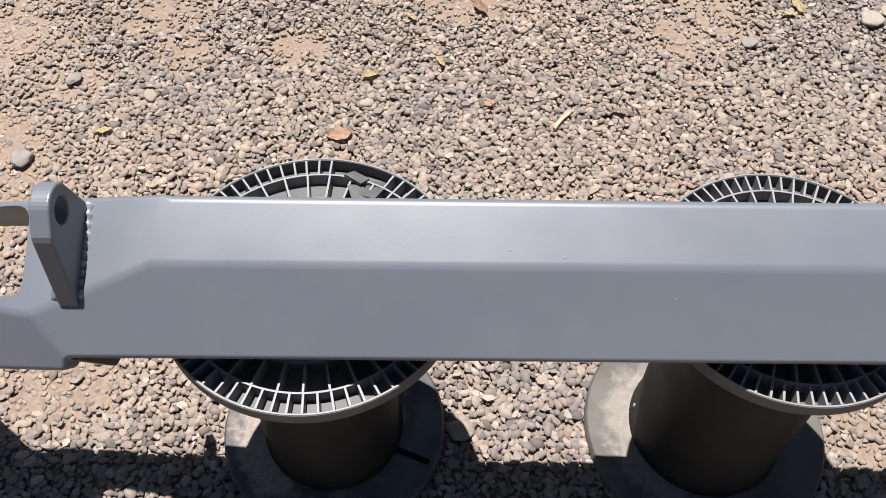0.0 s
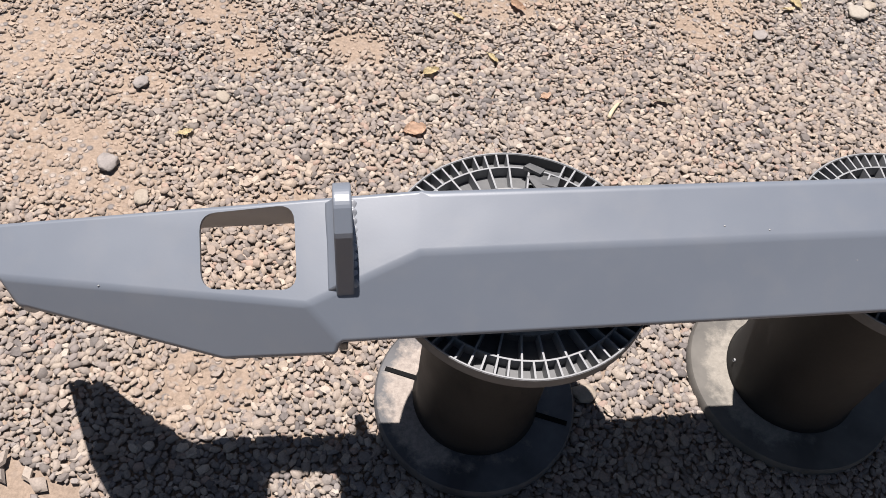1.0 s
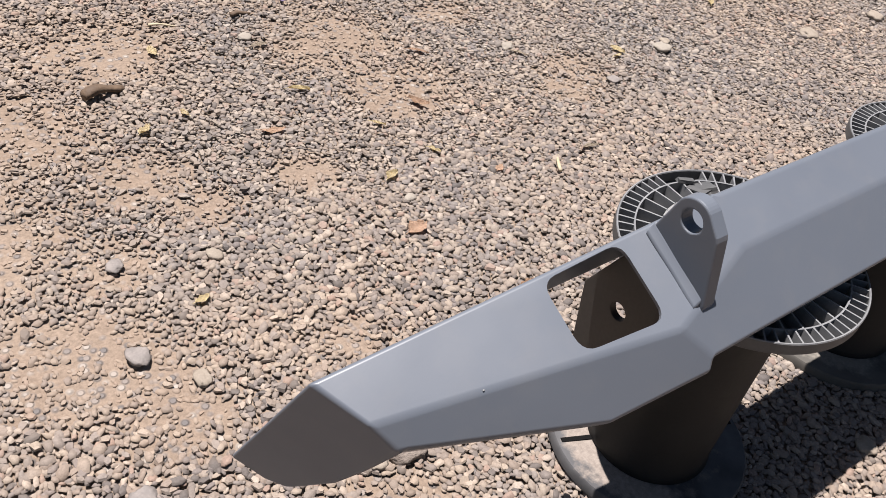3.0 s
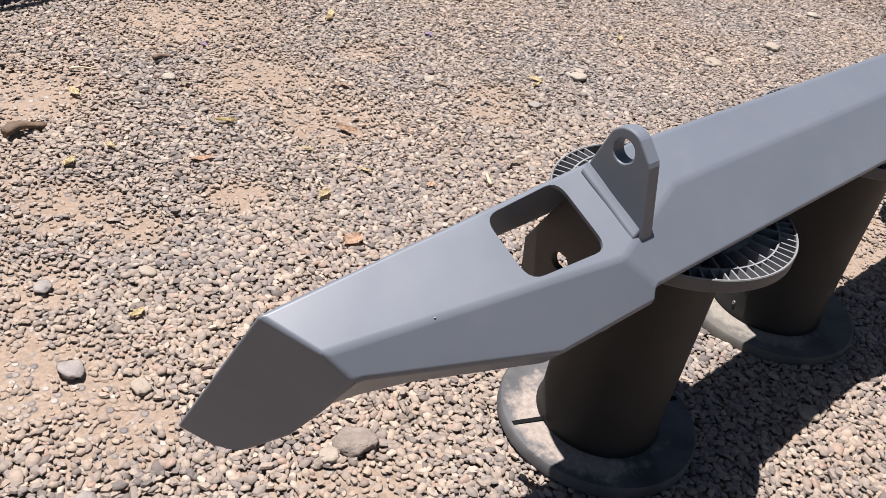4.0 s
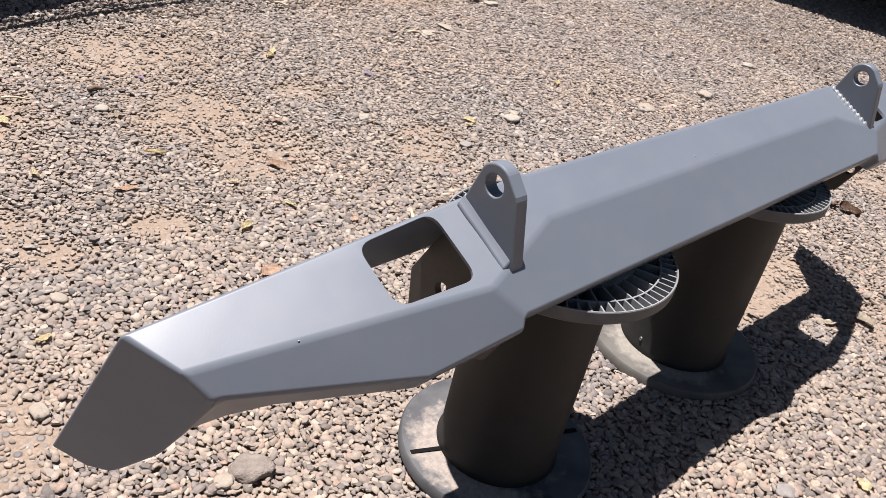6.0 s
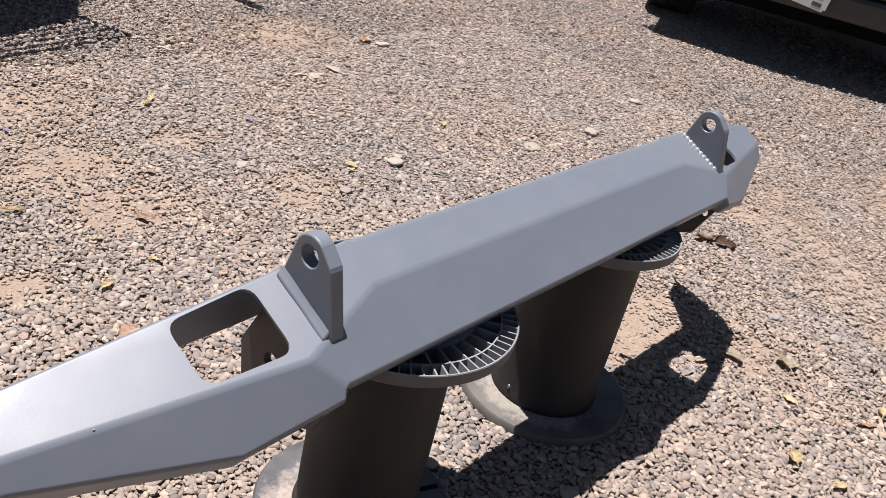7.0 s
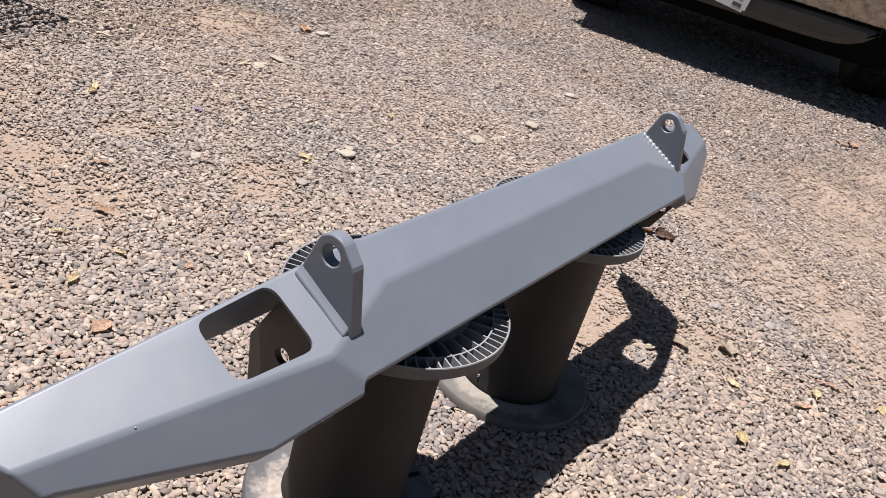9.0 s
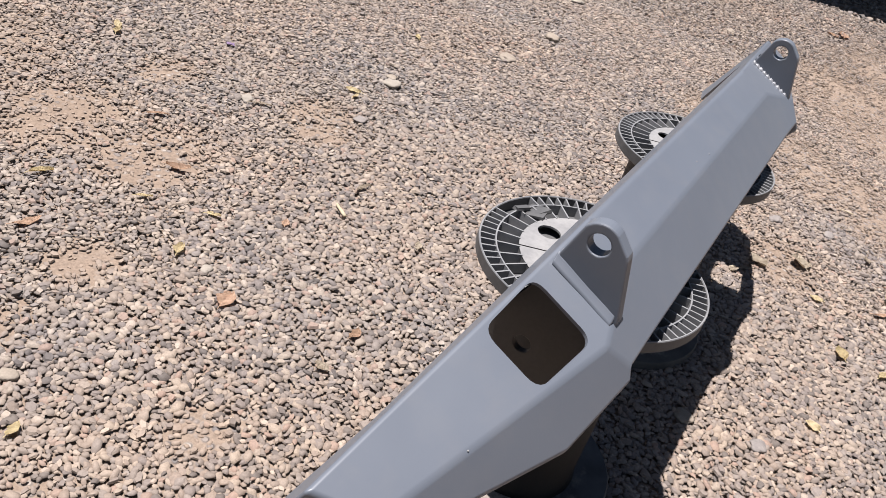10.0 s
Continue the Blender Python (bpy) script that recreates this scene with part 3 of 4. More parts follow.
# ---- cable reels ----
def build_reel(x, y, height, r_top, r_low, rb, turn, broken, off, hub_part, ring_part, bore):
    top = empty("cable_reel", pose(x, y, 0, 0, 0, turn))
    tagged(top, "upright grey plastic cable reel standing on gravel" + (" with a broken rim" if broken else ""), "cable reel", "reels under the bumper")
    h = height
    bm = bmesh.new()
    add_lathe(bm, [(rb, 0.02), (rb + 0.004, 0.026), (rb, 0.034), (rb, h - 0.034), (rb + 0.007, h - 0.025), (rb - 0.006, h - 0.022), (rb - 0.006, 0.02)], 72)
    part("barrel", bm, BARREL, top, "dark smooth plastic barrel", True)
    bm = bmesh.new()
    add_lathe(bm, [(0.03, 0.006), (r_low - 0.004, 0.004), (r_low, 0.008), (r_low, 0.022), (r_low - 0.003, 0.026), (r_low - 0.012, 0.025), (0.03, 0.023)], 80)
    low = part("lower_flange", bm, MUD_SUNLIT if broken else DUST_SUNLIT, top, "round lower flange, dust-caked and painted paler on its sunlit side", True)
    low.data.set_sharp_from_angle(angle=radians(40))
    for a, r0, r1 in ((158, rb + 0.001, 0.139), (338, rb + 0.001, 0.139)) if broken else ():
        bm = bmesh.new()
        m = pose(0, 0, 0, 0, 0, a - turn)
        # raised strip; the darkness of the hole is put into its colour
        add_box(bm, (r0, -0.0036, 0.0245), (r1, 0.0036, 0.0264), m)
        part("slot", bm, SLOT, low, "near-black strip painted as a shaded wire slot")
    if not broken:
        bm = bmesh.new()
        m = pose(0, 0, 0, 0, 0, 171 - turn) @ pose(rb + 0.0005, 0, 0.047, 0, 90, 0)
        rings = []
        for r, z in ((0.0027, -0.001), (0.0028, 0.0010), (0.0021, 0.0016), (0.0015, 0.0012), (0.0014, 0.0002)):
            rings.append([bm.verts.new(m @ Vector((1.35 * r * math.cos(k * math.pi / 8), r * math.sin(k * math.pi / 8), z))) for k in range(16)])
        for a, b in zip(rings, rings[1:]):
            for k in range(16):
                bm.faces.new((a[k], a[(k + 1) % 16], b[(k + 1) % 16], b[k]))
        bm.faces.new(rings[-1])
        part("screw", bm, HUB, top, "small pale screw in the barrel", True)
    # upper flange: floor, hub, two rings and ribs
    R = r_top
    f = h - 0.0165
    bm = bmesh.new()
    add_lathe(bm, [(0.052, f - 0.004), (R - 0.004, f - 0.004), (R, f), (R, h - 0.0012), (R - 0.003, h - 0.0012), (R - 0.0036, f), (0.052, f + 0.001)], 96)
    up = part("upper_flange", bm, PLASTIC, top, "ribbed grey plastic upper flange", True)
    up.data.set_sharp_from_angle(angle=radians(40))
    up.matrix_basis = Matrix.Translation((off[0], off[1], 0))
    bm = bmesh.new()
    add_lathe(bm, [(R - 0.0002, h - 0.0013), (R - 0.0008, h), (R - 0.0022, h), (R - 0.0028, h - 0.0013)], 96)
    part("rim_edge", bm, LIT_PLASTIC, up, "pale rim edge painted as sunlit")
    hub = hub_part * R
    ring = [(hub * math.cos(2 * math.pi * i / 64), hub * math.sin(2 * math.pi * i / 64)) for i in range(64)]
    bores = []
    for bx, by, br in ((0, 0, 0.017), bore):
        bores.append([(bx + br * math.cos(2 * math.pi * i / 20), by + br * math.sin(2 * math.pi * i / 20)) for i in range(20)])
    bm = plate([(a, b) for a, b in ring], bores, 0.0, 0.003)
    bmesh.ops.transform(bm, matrix=Matrix(((0, 1, 0, 0), (0, 0, 1, 0), (1, 0, 0, h - 0.005), (0, 0, 0, 1))), verts=bm.verts[:])
    hb = part("hub", bm, HUB, up, "flat dusty hub with a round bore")
    bm = bmesh.new()
    add_lathe(bm, [(hub - 0.003, f), (hub, f), (hub, h - 0.0022), (hub - 0.003, h - 0.005)], 64)
    part("hub_wall", bm, PLASTIC, up)
    bm = bmesh.new()
    add_box(bm, (0.022, -0.0008, h - 0.002), (hub, 0.0008, h - 0.0014), pose(0, 0, 0, 0, 0, 118 - turn))
    part("slot", bm, SLOT, hb)
    bm = bmesh.new()
    r2 = ring_part * R
    add_lathe(bm, [(r2 - 0.0013, f), (r2 + 0.0013, f), (r2 + 0.0010, h - 0.001), (r2 - 0.0010, h - 0.001)], 96)
    part("rib_ring", bm, LIT_PLASTIC, up)
    rng = random.Random(3 if broken else 4)
    for kind, n, r0, r1 in (("outer", 66, r2 + 0.001, R - 0.003), ("inner", 33, hub - 0.001, r2 - 0.001)):
        bm = bmesh.new()
        vs = add_box(bm, (r0, -0.0011, f), (r1, 0.0011, h - 0.001))
        for v in vs:
            if v.co.z < h - 0.01:
                v.co.y *= 1.5
        me = bpy.data.meshes.new("rib")
        bm.to_mesh(me)
        bm.free()
        me.materials.append(LIT_PLASTIC)
        for i in range(n):
            a = 360 * i / n
            if broken and 62 < a < 82 and kind == "outer":
                continue
            ob = new("rib", me)
            ob.parent = up
            ob.matrix_basis = pose(0, 0, 0, 0, 0, a - turn + rng.uniform(-0.3, 0.3))
    if broken:
        bm = bmesh.new()
        for k, (a, rr, s) in enumerate(((64, 0.127, 0.017), (70, 0.115, 0.013), (74, 0.134, 0.012))):
            got = bmesh.ops.create_cube(bm, size=1)
            for v in got["verts"]:
                v.co = Vector((v.co.x * s * 2, v.co.y * s * 1.3, v.co.z * 0.005)) * rng.uniform(0.75, 1.15)
            m = pose(0, 0, 0, 0, 0, a - turn) @ pose(rr, 0, h - 0.004 + 0.002 * k, 15 * k - 12, 18 - 9 * k, 35 * k)
            bmesh.ops.transform(bm, matrix=m, verts=got["verts"])
        part("broken_rim_piece", bm, PLASTIC, up, "snapped plastic rim pieces")
    return top


# near-black tone that gives solid pieces the darkness inside an opening
SLOT = worn("opening_black", (0.004,) * 3, (0.008,) * 3, (0.9, 0.95), spec=0.1)
build_reel(-0.2590, 0.0300, 0.381, 0.1577, 0.1480, 0.0885, 0, True, (0.010, 0.0052), 0.65, 0.85, (0.016, 0.075, 0.0165))
build_reel(0.2400, 0.0400, 0.3850, 0.1420, 0.1600, 0.097, 9, False, (-0.002, -0.004), 0.60, 0.83, (0.016, 0.060, 0.0125))


# ---- loose stones, leaves and sticks ----
def build_stone(x, y, size, seed, mat, label, flat=0.42, long=1.2):
    rng = random.Random(seed)
    bm = bmesh.new()
    bmesh.ops.create_icosphere(bm, subdivisions=3, radius=1)
    off = Vector((rng.uniform(0, 50), rng.uniform(0, 50), 0))
    for v in bm.verts:
        k = 1 + 0.32 * noise.noise(v.co * 1.2 + off) + 0.2 * noise.noise(v.co * 2.6 + off) + 0.08 * noise.noise(v.co * 6 + off)
        v.co = Vector((v.co.x * k * long, v.co.y * k, v.co.z * k * flat)) * size / 2
    ob = part("stone", bm, mat, None, "", True)
    zb = float(relief(np.array([x]), np.array([y]))[0])
    ob.matrix_world = pose(x, y, zb + size * flat * 0.22, rng.uniform(-8, 8), rng.uniform(-8, 8), rng.uniform(0, 360))
    return tagged(ob, label, "stone", "larger loose stones")


ROUND, PALE, CREAM = "larger rough grey-brown stone lying in the gravel", "larger pale tan stone lying in the gravel", "larger cream stone half sunk in the gravel"
for i, (x, y, s, kind) in enumerate([(-0.834, 0.512, 0.036, "grey"), (-0.772, 0.432, 0.026, "tan"), (0.449, 0.824, 0.03, "grey"), (-0.259, 0.653, 0.022, "cream"), (0.695, 0.892, 0.045, "cream"),
                                     (-0.585, 0.191, 0.047, "brown"), (-0.626, 0.19, 0.028, "tan"), (-0.917, 0.284, 0.036, "grey"), (0.296, 1.046, 0.031, "pale"), (-0.089, 0.033, 0.032, "tan"),
                                     (2.54, 0.397, 0.035, "tan"), (1.567, 0.797, 0.052, "tan"), (1.048, -0.263, 0.028, "grey"), (0.05, -0.16, 0.03, "tan"), (0.08, -0.29, 0.03, "grey"),
                                     (2.07, 0.916, 0.046, "cream"), (1.231, 0.803, 0.046, "tan"), (-0.648, 0.661, 0.024, "tan"), (-0.797, 0.704, 0.026, "grey"), (-0.284, 1.288, 0.028, "cream"),
                                     (0.997, -0.13, 0.032, "grey"), (1.287, 2.316, 0.03, "brown"), (0.735, 0.918, 0.03, "tan")]):
    mat, label = {"grey": (ROCK, ROUND), "brown": (BROWN_ROCK, ROUND), "tan": (PALE_ROCK, PALE), "pale": (CREAM_ROCK, CREAM), "cream": (CREAM_ROCK, CREAM)}[kind]
    build_stone(x, y, s, 20 + i, mat, label)


build_stone(1.047, 1.53, 0.062, 71, PALE_ROCK, "flat pinkish tan stone chip on the gravel", 0.16, 1.0)
build_stone(1.44, 1.70, 0.055, 72, CREAM_ROCK, "flat pale stone chip beside a brown leaf", 0.3, 1.0)
build_stone(0.93, 1.50, 0.05, 73, PALE_ROCK, "flat pinkish tan stone chip on the gravel", 0.16, 1.5)


def build_leaf(x, y, length, width, turn, mat, label, curl=0.25, tip=0.0):
    """A dry leaf with an uneven margin, a creased midrib and a bent stalk, sunk a little among the stones."""
    rng = random.Random(int(1000 * (x + 7 * y)))
    bm = bmesh.new()
    rows, cols = 13, 7
    bulge, bite, sway, twist = rng.uniform(0.75, 1.25), rng.uniform(0.25, 0.85), rng.uniform(-0.12, 0.12), rng.uniform(-0.5, 0.5)
    cup = (curl * rng.uniform(0.3, 1.3), curl * rng.uniform(-0.4, 1.3))
    grid = []
    for i in range(rows):
        t = i / (rows - 1)
        wide = math.sin(math.pi * min(1, (t * 0.94 + 0.03) ** bulge)) ** 0.8
        bend = sway * length * math.sin(math.pi * t)
        line = []
        for j in range(cols):
            u = (j - (cols - 1) / 2) / ((cols - 1) / 2)
            edge = 1 - (0.3 if u > 0 else 0.12) * math.exp(-((t - bite) / 0.09) ** 2) + 0.09 * math.sin(17 * t + 5 * u + 9 * sway)
            z = cup[u > 0] * width * u * u + twist * width * 0.35 * u * (t - 0.5) + 0.12 * length * curl * 4 * (t - 0.5) ** 2
            z += 0.035 * width * math.sin(11 * t + 4 * u + 20 * sway) - 0.04 * width * (u == 0)
            line.append(bm.verts.new((length * (t - 0.5), width / 2 * wide * edge * u + bend, z)))
        grid.append(line)
    for a, b in zip(grid, grid[1:]):
        for j in range(cols - 1):
            bm.faces.new((a[j], b[j], b[j + 1], a[j + 1]))
    bmesh.ops.solidify(bm, geom=bm.faces[:], thickness=0.0006)
    bmesh.ops.recalc_face_normals(bm, faces=bm.faces[:])
    bmesh.ops.create_cone(bm, cap_ends=True, segments=6, radius1=0.0008, radius2=0.0005, depth=length * 0.22,
                          matrix=Matrix.Translation((-length * 0.58, 0, curl * 0.1 * length)) @ pose(0, 0, 0, 0, 84, 200 * sway))
    ob = part("leaf", bm, mat, None, "", True)
    zb = float(relief(np.array([x]), np.array([y]))[0])
    ob.data.set_sharp_from_angle(angle=radians(50))
    ob.matrix_world = pose(x, y, zb + 0.0065, tip + rng.uniform(-5, 5), tip * 0.4 + rng.uniform(-4, 4), turn)
    return tagged(ob, label, "leaf", "fallen dry leaves")


BROWN, TAN, YEL = "curled dry brown leaf on the gravel", "dry tan leaf lying on the gravel", "small yellow fallen leaf on the gravel"
for x, y, l, w, a in [(-0.301, 0.572, 0.044, 0.034, 15), (-0.041, 0.655, 0.024, 0.016, 30), (-0.396, 0.938, 0.05, 0.022, -15), (-0.055, 0.922, 0.05, 0.02, -60), (1.394, 1.752, 0.075, 0.05, 40), (0.904, -0.456, 0.075, 0.016, -70),
                      (3.21, 0.014, 0.11, 0.05, 10), (0.064, 1.099, 0.05, 0.012, -40), (-0.206, 0.37, 0.03, 0.018, 0), (0.762, -0.431, 0.05, 0.014, -40), (3.15, 0.06, 0.07, 0.04, 60)]:
    build_leaf(x, y, l, w, a, LEAF_BROWN, BROWN, 0.16, 4)
build_leaf(1.215, 0.175, 0.075, 0.034, -28, LEAF_DARK, "large crumpled dark brown leaf beside the reel", 0.4, 8)
build_leaf(1.235, 0.125, 0.06, 0.036, -65, LEAF_DARK, "large crumpled dark brown leaf beside the reel", 0.45, 18)
for x, y, l, w, a in [(0.633, -0.106, 0.034, 0.02, -20), (0.66, -0.128, 0.03, 0.012, -50), (0.73, -0.142, 0.052, 0.044, 60), (0.83, -0.23, 0.06, 0.05, 30), (1.001, -0.369, 0.03, 0.02, 20), (-0.273, 1.238, 0.045, 0.014, 5),
                      (0.297, 1.006, 0.05, 0.014, -50), (1.367, 2.633, 0.06, 0.04, 60), (-0.309, 0.361, 0.028, 0.018, 80), (0.104, 0.435, 0.026, 0.016, 30), (0.983, -0.484, 0.035, 0.022, 50),
                      (0.19, 0.63, 0.042, 0.013, -12)]:
    build_leaf(x, y, l, w, a, LEAF_TAN, TAN, 0.16, 3)
for x, y, l, w, a in [(0.56, 0.924, 0.04, 0.018, 110), (-0.257, 0.719, 0.036, 0.02, 25), (-0.187, 0.879, 0.032, 0.012, -50), (0.502, -0.372, 0.034, 0.026, 45), (-0.495, 1.292, 0.032, 0.018, 100), (-0.278, 1.047, 0.045, 0.016, -20), (-0.527, 1.05, 0.026, 0.012, 100),
                      (-0.619, 1.026, 0.034, 0.02, 40), (-0.131, 0.757, 0.028, 0.013, -60), (-0.708, 0.574, 0.028, 0.016, 20), (0.319, 1.499, 0.04, 0.02, 60), (0.29, 1.467, 0.035, 0.02, 30)]:
    build_leaf(x, y, l, w, a, LEAF_YELLOW, YEL)
for x, y, l, w, a in [(0.538, 0.903, 0.03, 0.016, 10), (1.069, 1.041, 0.035, 0.018, 40), (0.837, -0.44, 0.036, 0.022, 20), (0.684, -0.29, 0.03, 0.018, 100), (0.932, -0.577, 0.036, 0.02, 15),
                      (0.209, -0.361, 0.028, 0.02, 70), (0.504, -0.461, 0.034, 0.02, -20)]:
    build_leaf(x, y, l, w, a, LEAF_YELLOW, YEL)


def build_twig(x, y, length, radius, turn, mat, label, name="twig"):
    """A slightly bent, tapering stick."""
    bm = bmesh.new()
    rng = random.Random(int(1000 * abs(x)))
    rings = []
    for i in range(7):
        t = i / 6
        c = Vector((length * (t - 0.5), 0.05 * length * math.sin(3.1 * t + rng.uniform(-0.2, 0.2)), radius * 0.4 * math.sin(5 * t)))
        r = radius * (1.0 - 0.4 * t) * rng.uniform(0.85, 1.1)
        rings.append([bm.verts.new(c + Vector((0, r * math.cos(k * math.pi / 4), 0.7 * r * math.sin(k * math.pi / 4)))) for k in range(8)])
    for a, b in zip(rings, rings[1:]):
        for k in range(8):
            bm.faces.new((a[k], a[(k + 1) % 8], b[(k + 1) % 8], b[k]))
    bm.faces.new(rings[0][::-1])
    bm.faces.new(rings[-1])
    ob = part(name, bm, mat, None, "", True)
    ob.matrix_world = pose(x, y, 0.009 + radius * 0.5, 0, 3, turn)
    return tagged(ob, label, name)


STRAW = worn("dry_straw", (0.396, 0.331, 0.216), (0.475, 0.41, 0.288), (0.6, 0.8), 40)
BARK = worn("dead_bark", (0.0792, 0.0504, 0.0324), (0.173, 0.115, 0.072), (0.7, 0.9), 30, 120, 0.002, strength=0.7)
build_twig(0.0886, 0.6164, 0.062, 0.0045, 52, STRAW, "pale dry straw sliver on the gravel")
build_twig(-0.434, 1.387, 0.06, 0.004, -15, STRAW, "pale dry straw sliver on the gravel")
build_twig(0.881, 1.514, 0.06, 0.005, 0, STRAW, "pale dry straw sliver on the gravel")
build_twig(0.646, -0.103, 0.03, 0.003, -30, STRAW, "pale dry straw sliver on the gravel")
build_twig(0.572, 1.83, 0.045, 0.006, -35, STRAW, "pale dry straw sliver on the gravel")
build_twig(1.249, -0.28, 0.04, 0.002, 80, STRAW, "pale dry straw sliver on the gravel")
build_twig(-0.248, 1.382, 0.05, 0.007, 5, BARK, "dark broken piece of dead bark on the gravel", "bark")
build_twig(-0.642, 1.172, 0.085, 0.014, 12, BARK, "dark broken piece of dead bark on the gravel", "bark")


# ---- parked pickup ----
TYRE = worn("tyre_rubber", (0.0108, 0.0102, 0.0096), (0.027, 0.024, 0.0216), (0.7, 0.9), 18, 120, 0.001)
# dust mottling; base also darkened to paint in the reflection of shaded ground
CHROME = worn("dusty_dimmed_chrome", (0.17, 0.155, 0.135), (0.40, 0.375, 0.34), (0.16, 0.42), 26, 140, 0.0008, 0.9, 0.4)
VALANCE = worn("grey_moulded_plastic", (0.036, 0.0338, 0.0317), (0.0612, 0.0576, 0.0533), (0.5, 0.7), 6, 160)
BODY = worn("dark_blue_car_paint", (0.02, 0.028, 0.045), (0.03, 0.04, 0.06), (0.18, 0.3), 3)
GLASS = worn("dark_window_glass", (0.01, 0.012, 0.013), (0.014, 0.016, 0.018), (0.04, 0.08), 3)
STEEL = worn("wheel_steel", (0.2, 0.2, 0.2), (0.3, 0.29, 0.28), (0.35, 0.5), 12, 100, 0.0004, 0.7)
PLATE_W = worn("plate_white", (0.446, 0.446, 0.446), (0.504, 0.504, 0.497), (0.35, 0.5), 12)
PLATE_R = worn("plate_red", (0.396, 0.115, 0.115), (0.432, 0.144, 0.144), (0.4, 0.5), 12)
PLATE_B = worn("plate_blue", (0.036, 0.0864, 0.216), (0.0504, 0.108, 0.259), (0.4, 0.5), 12)
PLATE_K = worn("plate_print", (0.05,) * 3, (0.07,) * 3, (0.4, 0.5), 12)


def extrude_section(section, xs, bow=lambda x: 0.0):
    """A closed section in (y, z) swept along x, pushed back by bow(x)."""
    bm = bmesh.new()
    rings = [[bm.verts.new((x, y + bow(x), z)) for y, z in section] for x in xs]
    n = len(section)
    for a, b in zip(rings, rings[1:]):
        for k in range(n):
            bm.faces.new((a[k], a[(k + 1) % n], b[(k + 1) % n], b[k]))
    bm.faces.new(rings[0][::-1])
    bm.faces.new(rings[-1])
    bmesh.ops.recalc_face_normals(bm, faces=bm.faces[:])
    return bm


def build_truck():
    # x across (to the driver's right hand seen from ahead), y back from the bumper, z up
    m = Matrix(((0.376, 0.927, 0, 3.521), (-0.927, 0.376, 0, 0.691), (0, 0, 1, 0), (0, 0, 0, 1)))
    top = empty("pickup_truck", m)
    tagged(top, "parked dark pickup truck with a dusty chrome front bumper", "truck")
    xs = [-1.04 + 2.08 * i / 24 for i in range(25)]
    bow = lambda x: 0.1 * abs(x / 0.95) ** 3
    # chrome bumper with a rolled top and a lower lip
    sec = [(0.02, 0.455), (0.0, 0.462), (-0.010, 0.49), (-0.027, 0.6), (-0.022, 0.64), (0.01, 0.665), (0.09, 0.662), (0.09, 0.62), (0.03, 0.6), (0.03, 0.47)]
    chrome = part("bumper", extrude_section(sec, xs, bow), CHROME, top, "dusty chrome front bumper")
    soften(chrome, 0.006, 2, 20)
    sec = [(0.045, 0.446), (0.008, 0.44), (-0.010, 0.42), (-0.012, 0.35), (0.0, 0.322), (0.06, 0.312), (0.3, 0.325), (0.3, 0.36), (0.08, 0.4)]
    bm = extrude_section(sec, [-0.80 + 1.34 * i / 24 for i in range(25)], lambda x: bow(x) + 0.012)
    for v in bm.verts:
        if v.co.z < 0.4:
            v.co.z += 0.1 * (abs(v.co.x + 0.13) / 0.67) ** 8
    val = part("valance", bm, VALANCE, top, "grey plastic lower valance")
    soften(val, 0.006, 2, 20)
    # solid block in place of the vent, its inner shade given by colour
    bm = extrude_section([(-0.028, 0.542), (-0.022, 0.526), (0.003, 0.522), (0.003, 0.578), (-0.022, 0.574), (-0.03, 0.56)], [-0.10, -0.07, -0.01, 0.05, 0.09])
    for v in bm.verts:
        if abs(v.co.x + 0.005) > 0.08:
            v.co.z = 0.55 + (v.co.z - 0.55) * 0.5
    part("vent_slot", bm, SLOT, chrome, "near-black block painted as a shaded vent opening")
    # number plate with blocked-out characters, hanging a little crooked
    bm = bmesh.new()
    add_box(bm, (-0.1525, -0.002, -0.079), (0.1525, 0.002, 0.079))
    bmesh.ops.bevel(bm, geom=[e for e in bm.edges if abs(e.verts[0].co.y - e.verts[1].co.y) > 0.001], offset=0.012, segments=4, affect="EDGES")
    np_ = part("number_plate", bm, PLATE_W, top, "white number plate with plain bars")
    np_.matrix_basis = pose(-0.262, -0.045, 0.436, -6, 7, 0)
    bars = [(-0.128 + 0.031 * k, -0.103 + 0.031 * k, -0.022, 0.036, PLATE_R) for k in range(3)] + [(-0.033, -0.018, 0.003, 0.011, PLATE_B)]
    bars += [(-0.012 + 0.0275 * k, 0.01 + 0.0275 * k, -0.022, 0.036, PLATE_B) for k in range(5)]
    bars += [(-0.05, 0.03, 0.05, 0.06, PLATE_K), (-0.045, 0.02, -0.052, -0.042, PLATE_K), (0.08, 0.125, -0.062, -0.044, PLATE_K)]
    for x0, x1, z0, z1, mat in bars:
        bm = bmesh.new()
        add_box(bm, (x0, -0.0032, z0), (x1, -0.0018, z1))
        part("bar", bm, mat, np_)
    bm = bmesh.new()
    bmesh.ops.create_cone(bm, cap_ends=True, segments=12, radius1=0.009, radius2=0.009, depth=0.004, matrix=Matrix.Translation((0.115, -0.003, 0.055)) @ pose(0, 0, 0, 90, 0, 0))
    part("bolt", bm, STEEL, np_, "dark bolt head")
